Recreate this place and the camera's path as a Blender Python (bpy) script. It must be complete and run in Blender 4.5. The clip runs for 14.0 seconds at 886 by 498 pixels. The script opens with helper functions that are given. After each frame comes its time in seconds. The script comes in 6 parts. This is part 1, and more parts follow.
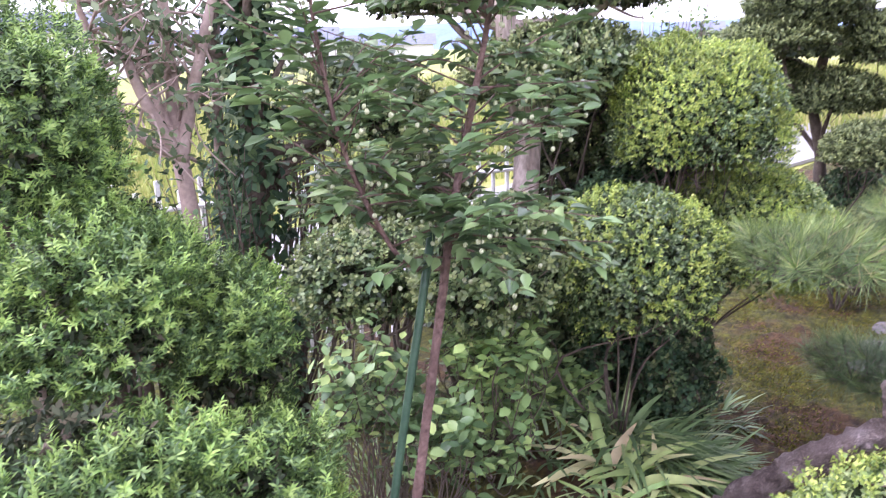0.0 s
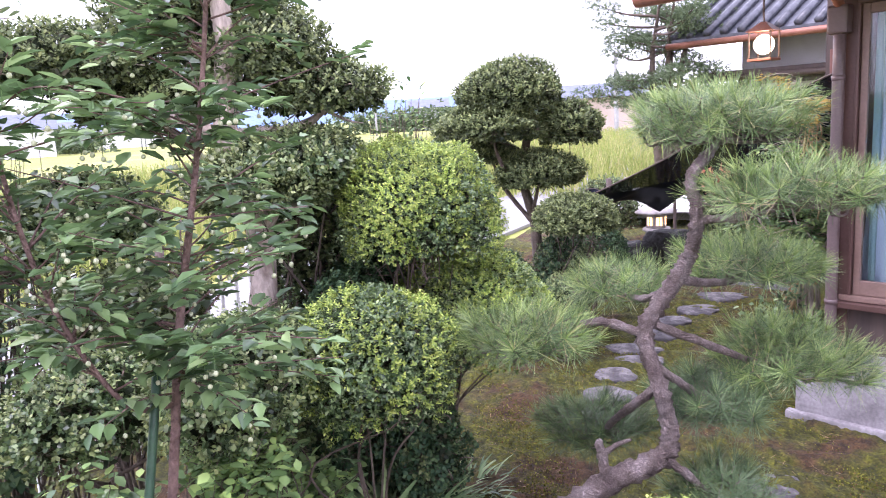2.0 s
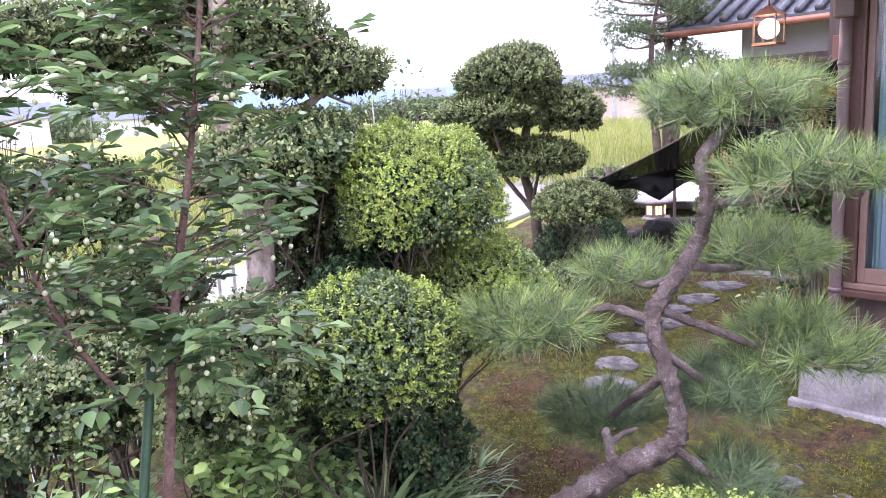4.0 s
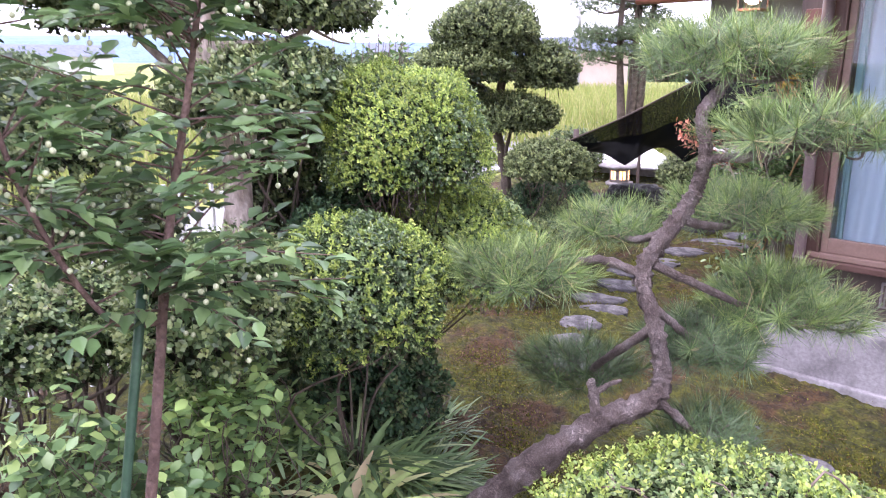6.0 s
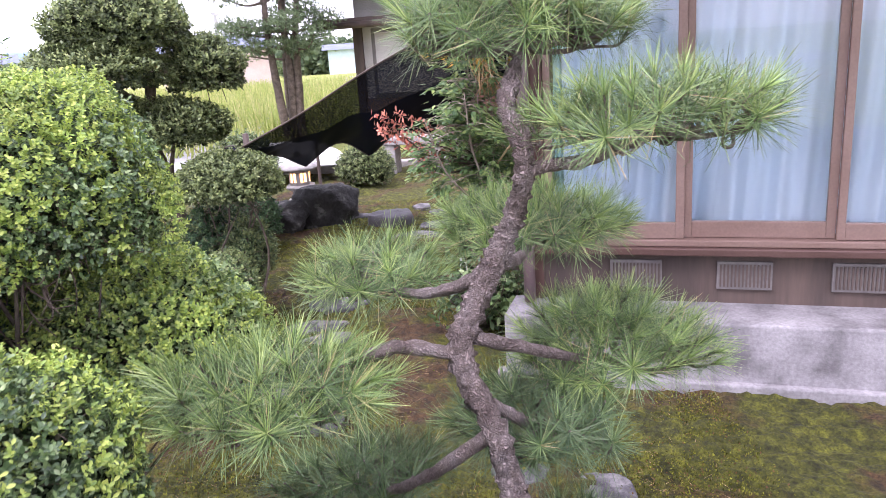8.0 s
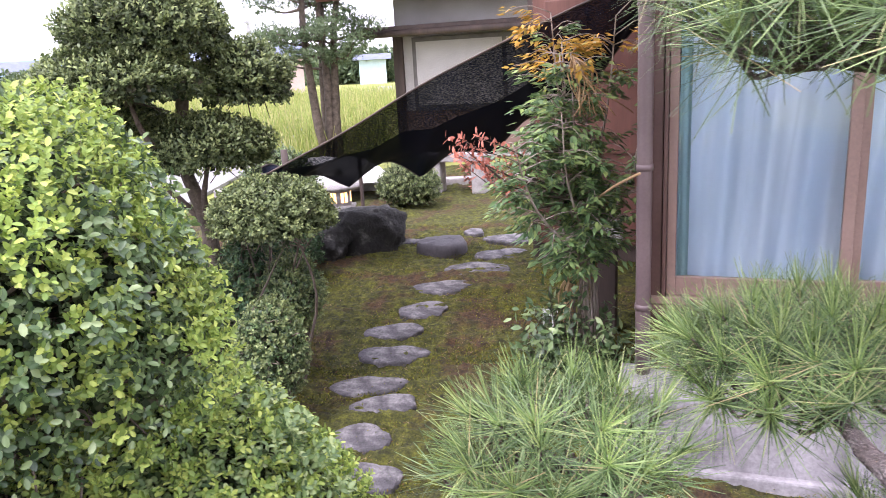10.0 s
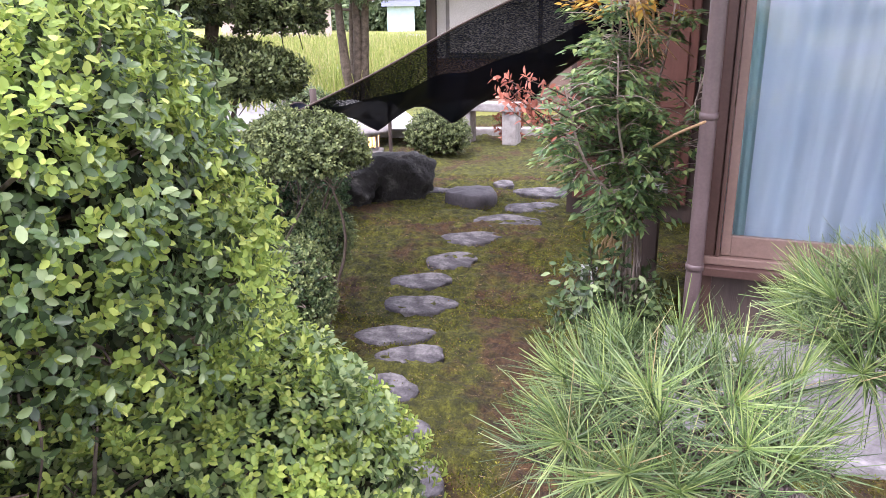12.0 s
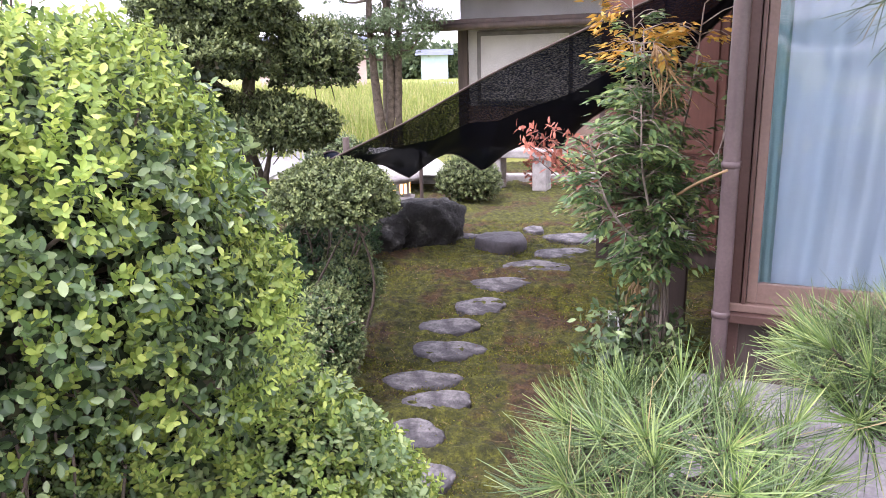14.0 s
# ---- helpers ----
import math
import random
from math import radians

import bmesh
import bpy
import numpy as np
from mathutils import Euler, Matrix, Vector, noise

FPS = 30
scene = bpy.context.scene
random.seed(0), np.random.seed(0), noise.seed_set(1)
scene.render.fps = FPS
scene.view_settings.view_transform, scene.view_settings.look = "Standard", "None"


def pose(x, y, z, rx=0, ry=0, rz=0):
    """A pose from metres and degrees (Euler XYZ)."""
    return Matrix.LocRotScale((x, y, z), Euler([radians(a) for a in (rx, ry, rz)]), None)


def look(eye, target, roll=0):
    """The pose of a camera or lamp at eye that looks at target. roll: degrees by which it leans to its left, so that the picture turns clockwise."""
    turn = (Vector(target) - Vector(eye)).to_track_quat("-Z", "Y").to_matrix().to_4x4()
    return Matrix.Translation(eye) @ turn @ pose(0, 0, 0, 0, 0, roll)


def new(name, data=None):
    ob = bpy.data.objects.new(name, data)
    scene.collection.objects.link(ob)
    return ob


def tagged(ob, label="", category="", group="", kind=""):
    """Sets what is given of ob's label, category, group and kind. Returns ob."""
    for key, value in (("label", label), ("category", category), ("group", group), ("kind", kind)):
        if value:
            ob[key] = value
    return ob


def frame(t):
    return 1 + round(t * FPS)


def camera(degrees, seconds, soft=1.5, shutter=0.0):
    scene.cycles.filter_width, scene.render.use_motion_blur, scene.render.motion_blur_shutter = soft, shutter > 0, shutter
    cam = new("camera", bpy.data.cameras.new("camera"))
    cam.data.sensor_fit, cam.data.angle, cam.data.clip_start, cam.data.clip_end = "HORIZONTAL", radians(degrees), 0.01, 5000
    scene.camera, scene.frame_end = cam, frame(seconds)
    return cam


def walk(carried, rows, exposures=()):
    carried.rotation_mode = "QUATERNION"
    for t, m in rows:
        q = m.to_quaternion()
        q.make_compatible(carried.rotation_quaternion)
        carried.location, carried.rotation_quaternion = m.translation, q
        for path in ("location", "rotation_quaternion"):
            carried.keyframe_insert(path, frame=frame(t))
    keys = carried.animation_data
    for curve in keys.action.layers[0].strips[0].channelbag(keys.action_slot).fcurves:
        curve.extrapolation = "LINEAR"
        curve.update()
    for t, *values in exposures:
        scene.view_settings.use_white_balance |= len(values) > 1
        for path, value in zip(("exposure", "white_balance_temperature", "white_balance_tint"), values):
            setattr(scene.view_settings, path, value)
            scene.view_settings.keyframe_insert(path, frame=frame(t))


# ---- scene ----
cam = camera(61.5, 14.0, soft=0.6, shutter=0.3)
PATH = [
    (0, (0.522, 0.176, 1.634), (1.814, 1.612, 1.115), -1.6),
    (0.5, (0.519, 0.174, 1.672), (1.924, 1.531, 1.244), -0.1),
    (1, (0.525, 0.18, 1.71), (2.049, 1.419, 1.329), -2.4),
    (1.5, (0.537, 0.143, 1.727), (2.182, 1.226, 1.377), -3.2),
    (2, (0.544, 0.116, 1.727), (2.271, 1.063, 1.376), -3.4),
    (2.5, (0.543, 0.128, 1.722), (2.286, 1.04, 1.359), -3.3),
    (3, (0.562, 0.148, 1.712), (2.301, 1.062, 1.34), -3.6),
    (3.2, (0.58, 0.151, 1.707), (2.315, 1.071, 1.327), -4.0),
    (5.3, (0.577, 0.17, 1.701), (2.288, 1.137, 1.331), -1.5),
    (5.5, (0.548, 0.211, 1.7), (2.277, 1.136, 1.309), -0.6),
    (6, (0.565, 0.263, 1.656), (2.323, 1.084, 1.169), 0.0),
    (6.5, (0.691, 0.351, 1.623), (2.501, 1.029, 1.111), 1.2),
    (7, (0.908, 0.437, 1.642), (2.825, 0.777, 1.186), 0.5),
    (7.2, (0.998, 0.477, 1.64), (2.936, 0.667, 1.187), -0.3),
    (9.3, (1.869, 0.786, 1.618), (3.789, 0.727, 1.061), -5.3),
    (9.5, (1.965, 0.81, 1.624), (3.889, 0.816, 1.079), -4.6),
    (10, (2.073, 0.886, 1.636), (4.011, 0.94, 1.144), -3.2),
    (10.5, (2.121, 0.929, 1.623), (4.028, 1.066, 1.038), -2.9),
    (11, (2.162, 0.949, 1.589), (4.065, 1.11, 0.996), -0.8),
    (11.5, (2.204, 0.972, 1.57), (4.109, 1.111, 0.976), -0.1),
    (12, (2.234, 0.976, 1.561), (4.136, 1.081, 0.952), -0.8),
    (12.5, (2.225, 0.967, 1.569), (4.13, 1.067, 0.966), -1.1),
    (13, (2.214, 0.952, 1.579), (4.127, 1.071, 1.008), -1.1),
    (13.5, (2.201, 0.95, 1.582), (4.123, 1.105, 1.049), -1.3),
    (14, (2.189, 0.944, 1.583), (4.118, 1.138, 1.09), -1.4),
]
walk(cam, [(t, look(eye, target, roll)) for t, eye, target, roll in PATH], exposures=((0, 1.62, 5850, 36), (2.5, 1.57, 5850, 34), (6.5, 1.60, 5880, 33), (9.5, 1.62, 6100, 28), (14, 1.62, 6100, 28)))

# ---- world, sun, exposure ----
world = bpy.data.worlds.new("overcast_sky")
scene.world = world
world.use_nodes = True
wn, wl = world.node_tree.nodes, world.node_tree.links
wn.clear()
w_out = wn.new("ShaderNodeOutputWorld")
w_bg = wn.new("ShaderNodeBackground")
w_sky = wn.new("ShaderNodeTexSky")
w_sky.sky_type = "NISHITA"
w_sky.sun_disc = False
w_sky.sun_elevation = radians(38)
w_sky.sun_rotation = radians(200)
w_cloud = wn.new("ShaderNodeTexNoise")
w_cloud.inputs["Scale"].default_value = 2.2
w_cloud.inputs["Detail"].default_value = 5
w_ramp = wn.new("ShaderNodeValToRGB")
w_ramp.color_ramp.elements[0].color = (8.0, 8.3, 8.9, 1)
w_ramp.color_ramp.elements[1].color = (10.0, 10.0, 10.2, 1)
w_mix = wn.new("ShaderNodeMix")
w_mix.data_type = "RGBA"
w_mix.inputs["Factor"].default_value = 0.85
wl.new(w_cloud.outputs["Fac"], w_ramp.inputs["Fac"])
wl.new(w_sky.outputs["Color"], w_mix.inputs["A"])
wl.new(w_ramp.outputs["Color"], w_mix.inputs["B"])
wl.new(w_mix.outputs["Result"], w_bg.inputs["Color"])
w_bg.inputs["Strength"].default_value = 0.125
wl.new(w_bg.outputs["Background"], w_out.inputs["Surface"])

sun_data = bpy.data.lights.new("sun", "SUN")
sun_data.energy, sun_data.angle, sun_data.color = 1.5, radians(30), (1.0, 0.97, 0.92)
sun = new("sun", sun_data)
sun.matrix_world = look((-4, 3, 9), (0, 0, 0))


# ---- materials ----
def material(name, rough=0.7, metal=0.0):
    m = bpy.data.materials.new(name)
    m.use_nodes = True
    n = m.node_tree.nodes
    b = n["Principled BSDF"]
    b.inputs["Roughness"].default_value = rough
    b.inputs["Metallic"].default_value = metal
    return m, n, m.node_tree.links, b


def noise_node(n, l, scale, detail=4, coords="Object", rough=0.55, stretch=None):
    co = n.new("ShaderNodeTexCoord")
    t = n.new("ShaderNodeTexNoise")
    t.inputs["Scale"].default_value = scale
    t.inputs["Detail"].default_value = detail
    t.inputs["Roughness"].default_value = rough
    if stretch:
        mp = n.new("ShaderNodeMapping")
        mp.inputs["Scale"].default_value = stretch
        l.new(co.outputs[coords], mp.inputs["Vector"])
        l.new(mp.outputs["Vector"], t.inputs["Vector"])
    else:
        l.new(co.outputs[coords], t.inputs["Vector"])
    return t


def ramp(n, l, source, stops):
    r = n.new("ShaderNodeValToRGB")
    e = r.color_ramp.elements
    e[0].position, e[0].color = stops[0][0], (*stops[0][1], 1)
    e[1].position, e[1].color = stops[-1][0], (*stops[-1][1], 1)
    for p, c in stops[1:-1]:
        x = e.new(p)
        x.color = (*c, 1)
    l.new(source, r.inputs["Fac"])
    return r


def bump(n, l, source, b, strength=0.3, distance=0.01):
    u = n.new("ShaderNodeBump")
    u.inputs["Strength"].default_value = strength
    u.inputs["Distance"].default_value = distance
    l.new(source, u.inputs["Height"])
    l.new(u.outputs["Normal"], b.inputs["Normal"])
    return u


def mixed(n, l, a, b_, fac, mode="MIX"):
    m = n.new("ShaderNodeMix")
    m.data_type, m.blend_type = "RGBA", mode
    l.new(a, m.inputs["A"])
    l.new(b_, m.inputs["B"])
    if isinstance(fac, float):
        m.inputs["Factor"].default_value = fac
    else:
        l.new(fac, m.inputs["Factor"])
    return m.outputs["Result"]


def surface(name, stops, scale=6, fine=60, rough=0.8, relief=0.3, metal=0.0, distance=0.01, stretch=None, tint=0.5):
    """A weathered surface: broad stains, fine grain, and relief."""
    m, n, l, b = material(name, rough, metal)
    big = noise_node(n, l, scale, 5, stretch=stretch)
    small = noise_node(n, l, fine, 6, stretch=stretch)
    c1 = ramp(n, l, big.outputs["Fac"], stops)
    c2 = ramp(n, l, small.outputs["Fac"], [(0.3, (0.55, 0.55, 0.55)), (0.7, (1.15, 1.15, 1.15))])
    l.new(mixed(n, l, c1.outputs["Color"], c2.outputs["Color"], tint, "MULTIPLY"), b.inputs["Base Color"])
    bump(n, l, small.outputs["Fac"], b, relief, distance)
    return m


def leafy(name, stops, rough=0.4, through_light=0.28, gloss=0.4):
    """Leaves: each one its own tone, with light that passes through."""
    m, n, l, b = material(name, rough)
    geo = n.new("ShaderNodeNewGeometry")
    soft = [(p, tuple(0.92 * k + 0.08 * sum(c) / 3 for k in c)) for p, c in stops]
    r = ramp(n, l, geo.outputs["Random Per Island"], soft)
    grain = noise_node(n, l, 9, 3)
    g2 = ramp(n, l, grain.outputs["Fac"], [(0.3, (0.8, 0.8, 0.8)), (0.7, (1.9, 1.9, 1.9))])
    col = mixed(n, l, r.outputs["Color"], g2.outputs["Color"], 0.6, "MULTIPLY")
    l.new(col, b.inputs["Base Color"])
    b.inputs["Specular IOR Level"].default_value = gloss
    tr = n.new("ShaderNodeBsdfTranslucent")
    l.new(col, tr.inputs["Color"])
    mx = n.new("ShaderNodeMixShader")
    mx.inputs["Fac"].default_value = through_light
    l.new(b.outputs["BSDF"], mx.inputs[1])
    l.new(tr.outputs["BSDF"], mx.inputs[2])
    l.new(mx.outputs["Shader"], n["Material Output"].inputs["Surface"])
    return m


M_BOX = leafy("box_leaf", [(0, (0.025, 0.05, 0.02)), (0.5, (0.085, 0.145, 0.05)), (0.85, (0.18, 0.255, 0.09)), (1, (0.29, 0.36, 0.17))], 0.36, 0.22, 0.5)
M_BOXNEW = leafy("young_box_leaf", [(0, (0.14, 0.22, 0.045)), (0.6, (0.28, 0.37, 0.065)), (1, (0.46, 0.52, 0.11))], 0.5, 0.35)
M_BOXMID = leafy("summer_box_leaf", [(0, (0.07, 0.125, 0.045)), (0.5, (0.17, 0.25, 0.085)), (1, (0.36, 0.43, 0.18))], 0.42, 0.3)
M_CLOUD = leafy("olive_clipped_leaf", [(0, (0.085, 0.12, 0.045)), (0.6, (0.16, 0.205, 0.07)), (1, (0.27, 0.31, 0.11))], 0.45, 0.25)
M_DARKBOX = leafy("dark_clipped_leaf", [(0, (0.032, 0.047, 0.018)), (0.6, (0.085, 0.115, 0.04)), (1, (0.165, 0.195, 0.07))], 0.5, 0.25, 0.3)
# Inner leaves: the shade inside crowns is put into this near-black green.
M_INNER = leafy("shade_dark_inner_leaf", [(0, (0.015, 0.024, 0.012)), (0.7, (0.035, 0.05, 0.022)), (1, (0.07, 0.06, 0.035))], 0.6, 0.1, 0.2)
M_STYRAX = leafy("storax_leaf", [(0, (0.055, 0.105, 0.045)), (0.6, (0.13, 0.22, 0.08)), (0.9, (0.21, 0.32, 0.12)), (1, (0.28, 0.39, 0.16))], 0.3, 0.3, 0.55)
M_YEW = leafy("yew_needle", [(0, (0.025, 0.06, 0.02)), (0.6, (0.095, 0.18, 0.045)), (1, (0.21, 0.32, 0.08))], 0.45, 0.25)
M_YEWNEW = leafy("young_yew_needle", [(0, (0.14, 0.26, 0.05)), (1, (0.28, 0.40, 0.09))], 0.5, 0.3)
M_PINE = leafy("pine_needle", [(0, (0.045, 0.085, 0.03)), (0.6, (0.12, 0.19, 0.065)), (0.93, (0.24, 0.32, 0.12)), (1, (0.40, 0.30, 0.15))], 0.4, 0.2)
M_PINENEW = leafy("young_pine_needle", [(0, (0.11, 0.19, 0.055)), (0.6, (0.21, 0.30, 0.08)), (1, (0.38, 0.45, 0.15))], 0.42, 0.25)
# Darker copy of the pine needle; the low pads' shade is in its colour.
M_PINEDARK = leafy("shade_toned_pine_needle", [(0, (0.035, 0.07, 0.03)), (1, (0.10, 0.15, 0.06))], 0.45, 0.2)
M_STRAP = leafy("lily_leaf", [(0, (0.07, 0.125, 0.05)), (0.7, (0.16, 0.25, 0.095)), (1, (0.30, 0.38, 0.15))], 0.4, 0.25)
M_HOSTA = leafy("plantain_lily_leaf", [(0, (0.22, 0.33, 0.10)), (0.5, (0.42, 0.52, 0.18)), (0.8, (0.60, 0.58, 0.30)), (1, (0.62, 0.42, 0.27))], 0.45, 0.3)
M_VINE = leafy("vine_leaf", [(0, (0.13, 0.23, 0.09)), (0.6, (0.24, 0.37, 0.12)), (1, (0.40, 0.54, 0.16))], 0.42, 0.3)
# Ivy leaves; on undergrowth this dark green also stands in for shade.
M_IVYSHADE = leafy("ivy_and_shade_dark_leaf", [(0, (0.02, 0.05, 0.025)), (0.7, (0.05, 0.095, 0.04)), (1, (0.10, 0.16, 0.06))], 0.55, 0.15, 0.2)
M_NANDINA = leafy("nandina_leaf", [(0, (0.06, 0.12, 0.05)), (0.6, (0.15, 0.25, 0.085)), (1, (0.33, 0.43, 0.13))], 0.4, 0.25)
M_GOLD = leafy("golden_leaf", [(0, (0.55, 0.30, 0.03)), (0.6, (0.65, 0.40, 0.05)), (1, (0.45, 0.38, 0.08))], 0.5, 0.3)
M_RED = leafy("red_dry_leaf", [(0, (0.30, 0.09, 0.06)), (1, (0.55, 0.20, 0.13))], 0.6, 0.25)
M_FAR = leafy("far_leaf", [(0, (0.05, 0.085, 0.04)), (1, (0.15, 0.20, 0.09))], 0.6, 0.25)
M_BERRY = surface("pale_green_fruit", [(0.3, (0.42, 0.46, 0.27)), (0.7, (0.56, 0.58, 0.38))], 20, 200, 0.45, 0.05)
M_STRAW = surface("straw_rope", [(0.3, (0.42, 0.27, 0.13)), (0.7, (0.62, 0.43, 0.24))], 30, 200, 0.85, 0.4, stretch=(1, 1, 6))
M_BARK = surface("smooth_bark", [(0.3, (0.26, 0.19, 0.16)), (0.7, (0.46, 0.36, 0.31))], 9, 70, 0.85, 0.4)
M_DARKBARK = surface("dark_bark", [(0.3, (0.06, 0.045, 0.035)), (0.7, (0.17, 0.13, 0.10))], 14, 80, 0.9, 0.7, tint=0.8)
M_REDBARK = surface("reddish_bark", [(0.3, (0.11, 0.065, 0.055)), (0.7, (0.27, 0.17, 0.145))], 22, 110, 0.85, 0.8, tint=0.8)
M_TWIG = surface("grey_brown_twig", [(0.3, (0.10, 0.07, 0.055)), (0.7, (0.26, 0.20, 0.165))], 14, 80, 0.9, 0.5)
M_PALEBARK = surface("pale_flaky_bark", [(0.3, (0.24, 0.18, 0.14)), (0.6, (0.55, 0.46, 0.40))], 16, 70, 0.9, 0.9, stretch=(1, 1, 0.25), tint=0.8)
M_STAKE = surface("green_coated_stake", [(0.3, (0.025, 0.07, 0.04)), (0.7, (0.05, 0.11, 0.06))], 20, 120, 0.5, 0.2)
M_STONE = surface("stepping_stone", [(0.3, (0.045, 0.041, 0.044)), (0.48, (0.10, 0.093, 0.098)), (0.66, (0.24, 0.225, 0.225))], 11, 60, 0.85, 0.9, distance=0.015, tint=0.9)
M_DARKSTONE = surface("dark_wet_stone", [(0.3, (0.035, 0.03, 0.035)), (0.7, (0.09, 0.08, 0.085))], 7, 50, 0.6, 0.5)
M_ROCK = surface("mossy_rock", [(0.25, (0.012, 0.012, 0.011)), (0.58, (0.038, 0.036, 0.033)), (0.70, (0.13, 0.125, 0.11))], 9, 45, 0.9, 0.9, distance=0.02, tint=0.8)
M_GRANITE = surface("lantern_granite", [(0.3, (0.26, 0.24, 0.23)), (0.7, (0.45, 0.42, 0.40))], 12, 140, 0.85, 0.5)
M_CONCRETE = surface("stained_concrete", [(0.28, (0.11, 0.10, 0.105)), (0.5, (0.26, 0.245, 0.255)), (0.75, (0.38, 0.36, 0.375))], 5, 60, 0.85, 0.35, tint=0.6)
M_BROWN = surface("brown_anodised_metal", [(0.3, (0.085, 0.045, 0.038)), (0.7, (0.14, 0.08, 0.068))], 3, 90, 0.42, 0.05, 0.3, tint=0.3)
M_BROWNLIGHT = surface("faded_brown_sash", [(0.3, (0.20, 0.125, 0.10)), (0.7, (0.28, 0.19, 0.16))], 3, 90, 0.45, 0.05, 0.2, tint=0.3)
M_PIPE = surface("brown_drainpipe", [(0.3, (0.11, 0.075, 0.075)), (0.7, (0.16, 0.115, 0.115))], 4, 90, 0.4, 0.05, tint=0.3)
M_COPPER = surface("copper_brown_gutter", [(0.3, (0.22, 0.085, 0.055)), (0.7, (0.33, 0.14, 0.09))], 5, 60, 0.45, 0.1, 0.2)
M_DARKWOOD = surface("dark_stained_wood", [(0.3, (0.05, 0.035, 0.03)), (0.7, (0.11, 0.075, 0.06))], 4, 50, 0.7, 0.3, stretch=(1, 1, 0.1))
M_DOOR = surface("red_brown_door", [(0.3, (0.13, 0.05, 0.035)), (0.7, (0.20, 0.085, 0.06))], 4, 50, 0.5, 0.2, stretch=(1, 1, 0.1))
M_PLASTER = surface("pale_plaster", [(0.3, (0.50, 0.47, 0.45)), (0.7, (0.62, 0.59, 0.57))], 2, 60, 0.9, 0.15)
M_TILE = surface("dark_glazed_tile", [(0.3, (0.035, 0.038, 0.05)), (0.7, (0.10, 0.105, 0.125))], 8, 60, 0.35, 0.15)
M_WHITE = surface("weathered_white_paint", [(0.3, (0.62, 0.62, 0.60)), (0.7, (0.80, 0.80, 0.78))], 6, 70, 0.6, 0.15)
M_GREENH = surface("pale_blue_wall", [(0.3, (0.45, 0.60, 0.66)), (0.7, (0.55, 0.68, 0.74))], 2, 30, 0.6, 0.1)
M_BLUEROOF = surface("blue_grey_roof", [(0.3, (0.09, 0.11, 0.17)), (0.7, (0.15, 0.17, 0.24))], 2, 30, 0.5, 0.1)
M_PINKWALL = surface("pinkish_wall", [(0.3, (0.46, 0.36, 0.33)), (0.7, (0.56, 0.45, 0.42))], 1, 30, 0.8, 0.1)
M_FARWALL = surface("far_white_wall", [(0.3, (0.62, 0.62, 0.63)), (0.7, (0.72, 0.72, 0.72))], 1, 30, 0.8, 0.1)
M_FARDARK = surface("far_dark_opening", [(0.3, (0.06, 0.07, 0.09)), (0.7, (0.11, 0.12, 0.14))], 1, 30, 0.4, 0.1)
# Distance haze is painted into the hills as a flat blue.
M_HILL = surface("haze_toned_blue_hill", [(0.3, (0.13, 0.20, 0.33)), (0.7, (0.18, 0.26, 0.40))], 0.02, 0.2, 1.0, 0.0)
M_VENT = surface("grey_brown_vent", [(0.3, (0.13, 0.115, 0.11)), (0.7, (0.20, 0.18, 0.175))], 6, 60, 0.6, 0.1)
M_POLE = surface("grey_pole", [(0.3, (0.32, 0.32, 0.32)), (0.7, (0.45, 0.45, 0.45))], 4, 40, 0.8, 0.1)
M_ROAD = surface("pale_road", [(0.3, (0.24, 0.235, 0.24)), (0.7, (0.32, 0.315, 0.31))], 1.5, 60, 0.9, 0.3)


def pine_bark_material():
    m, n, l, b = material("pine_bark", 0.92)
    co = n.new("ShaderNodeTexCoord")
    vo = n.new("ShaderNodeTexVoronoi")
    vo.feature = "DISTANCE_TO_EDGE"
    vo.inputs["Scale"].default_value = 85
    warp = noise_node(n, l, 18, 4)
    mp = n.new("ShaderNodeMix")
    mp.data_type = "VECTOR"
    mp.inputs["Factor"].default_value = 0.16
    l.new(co.outputs["Object"], mp.inputs["A"])
    l.new(warp.outputs["Color"], mp.inputs["B"])
    l.new(mp.outputs["Result"], vo.inputs["Vector"])
    crack = ramp(n, l, vo.outputs["Distance"], [(0.0, (0.2, 0.18, 0.17)), (0.25, (0.85, 0.82, 0.8)), (0.6, (1.1, 1.08, 1.06))])
    tone = noise_node(n, l, 14, 5)
    base = ramp(n, l, tone.outputs["Fac"], [(0.3, (0.14, 0.10, 0.09)), (0.5, (0.30, 0.235, 0.22)), (0.7, (0.48, 0.41, 0.40))])
    l.new(mixed(n, l, base.outputs["Color"], crack.outputs["Color"], 0.55, "MULTIPLY"), b.inputs["Base Color"])
    bump(n, l, crack.outputs["Color"], b, 1.0, 0.012)
    return m


M_PINEBARK = pine_bark_material()


def field_material():
    m, n, l, b = material("ripening_rice", 0.9)
    big = noise_node(n, l, 0.12, 4)
    small = noise_node(n, l, 5, 6)
    c1 = ramp(n, l, big.outputs["Fac"], [(0.3, (0.20, 0.25, 0.05)), (0.55, (0.28, 0.30, 0.07)), (0.75, (0.36, 0.30, 0.14))])
    c2 = ramp(n, l, small.outputs["Fac"], [(0.3, (0.7, 0.7, 0.7)), (0.7, (1.15, 1.15, 1.1))])
    l.new(mixed(n, l, c1.outputs["Color"], c2.outputs["Color"], 0.7, "MULTIPLY"), b.inputs["Base Color"])
    bump(n, l, small.outputs["Fac"], b, 0.6, 0.08)
    return m


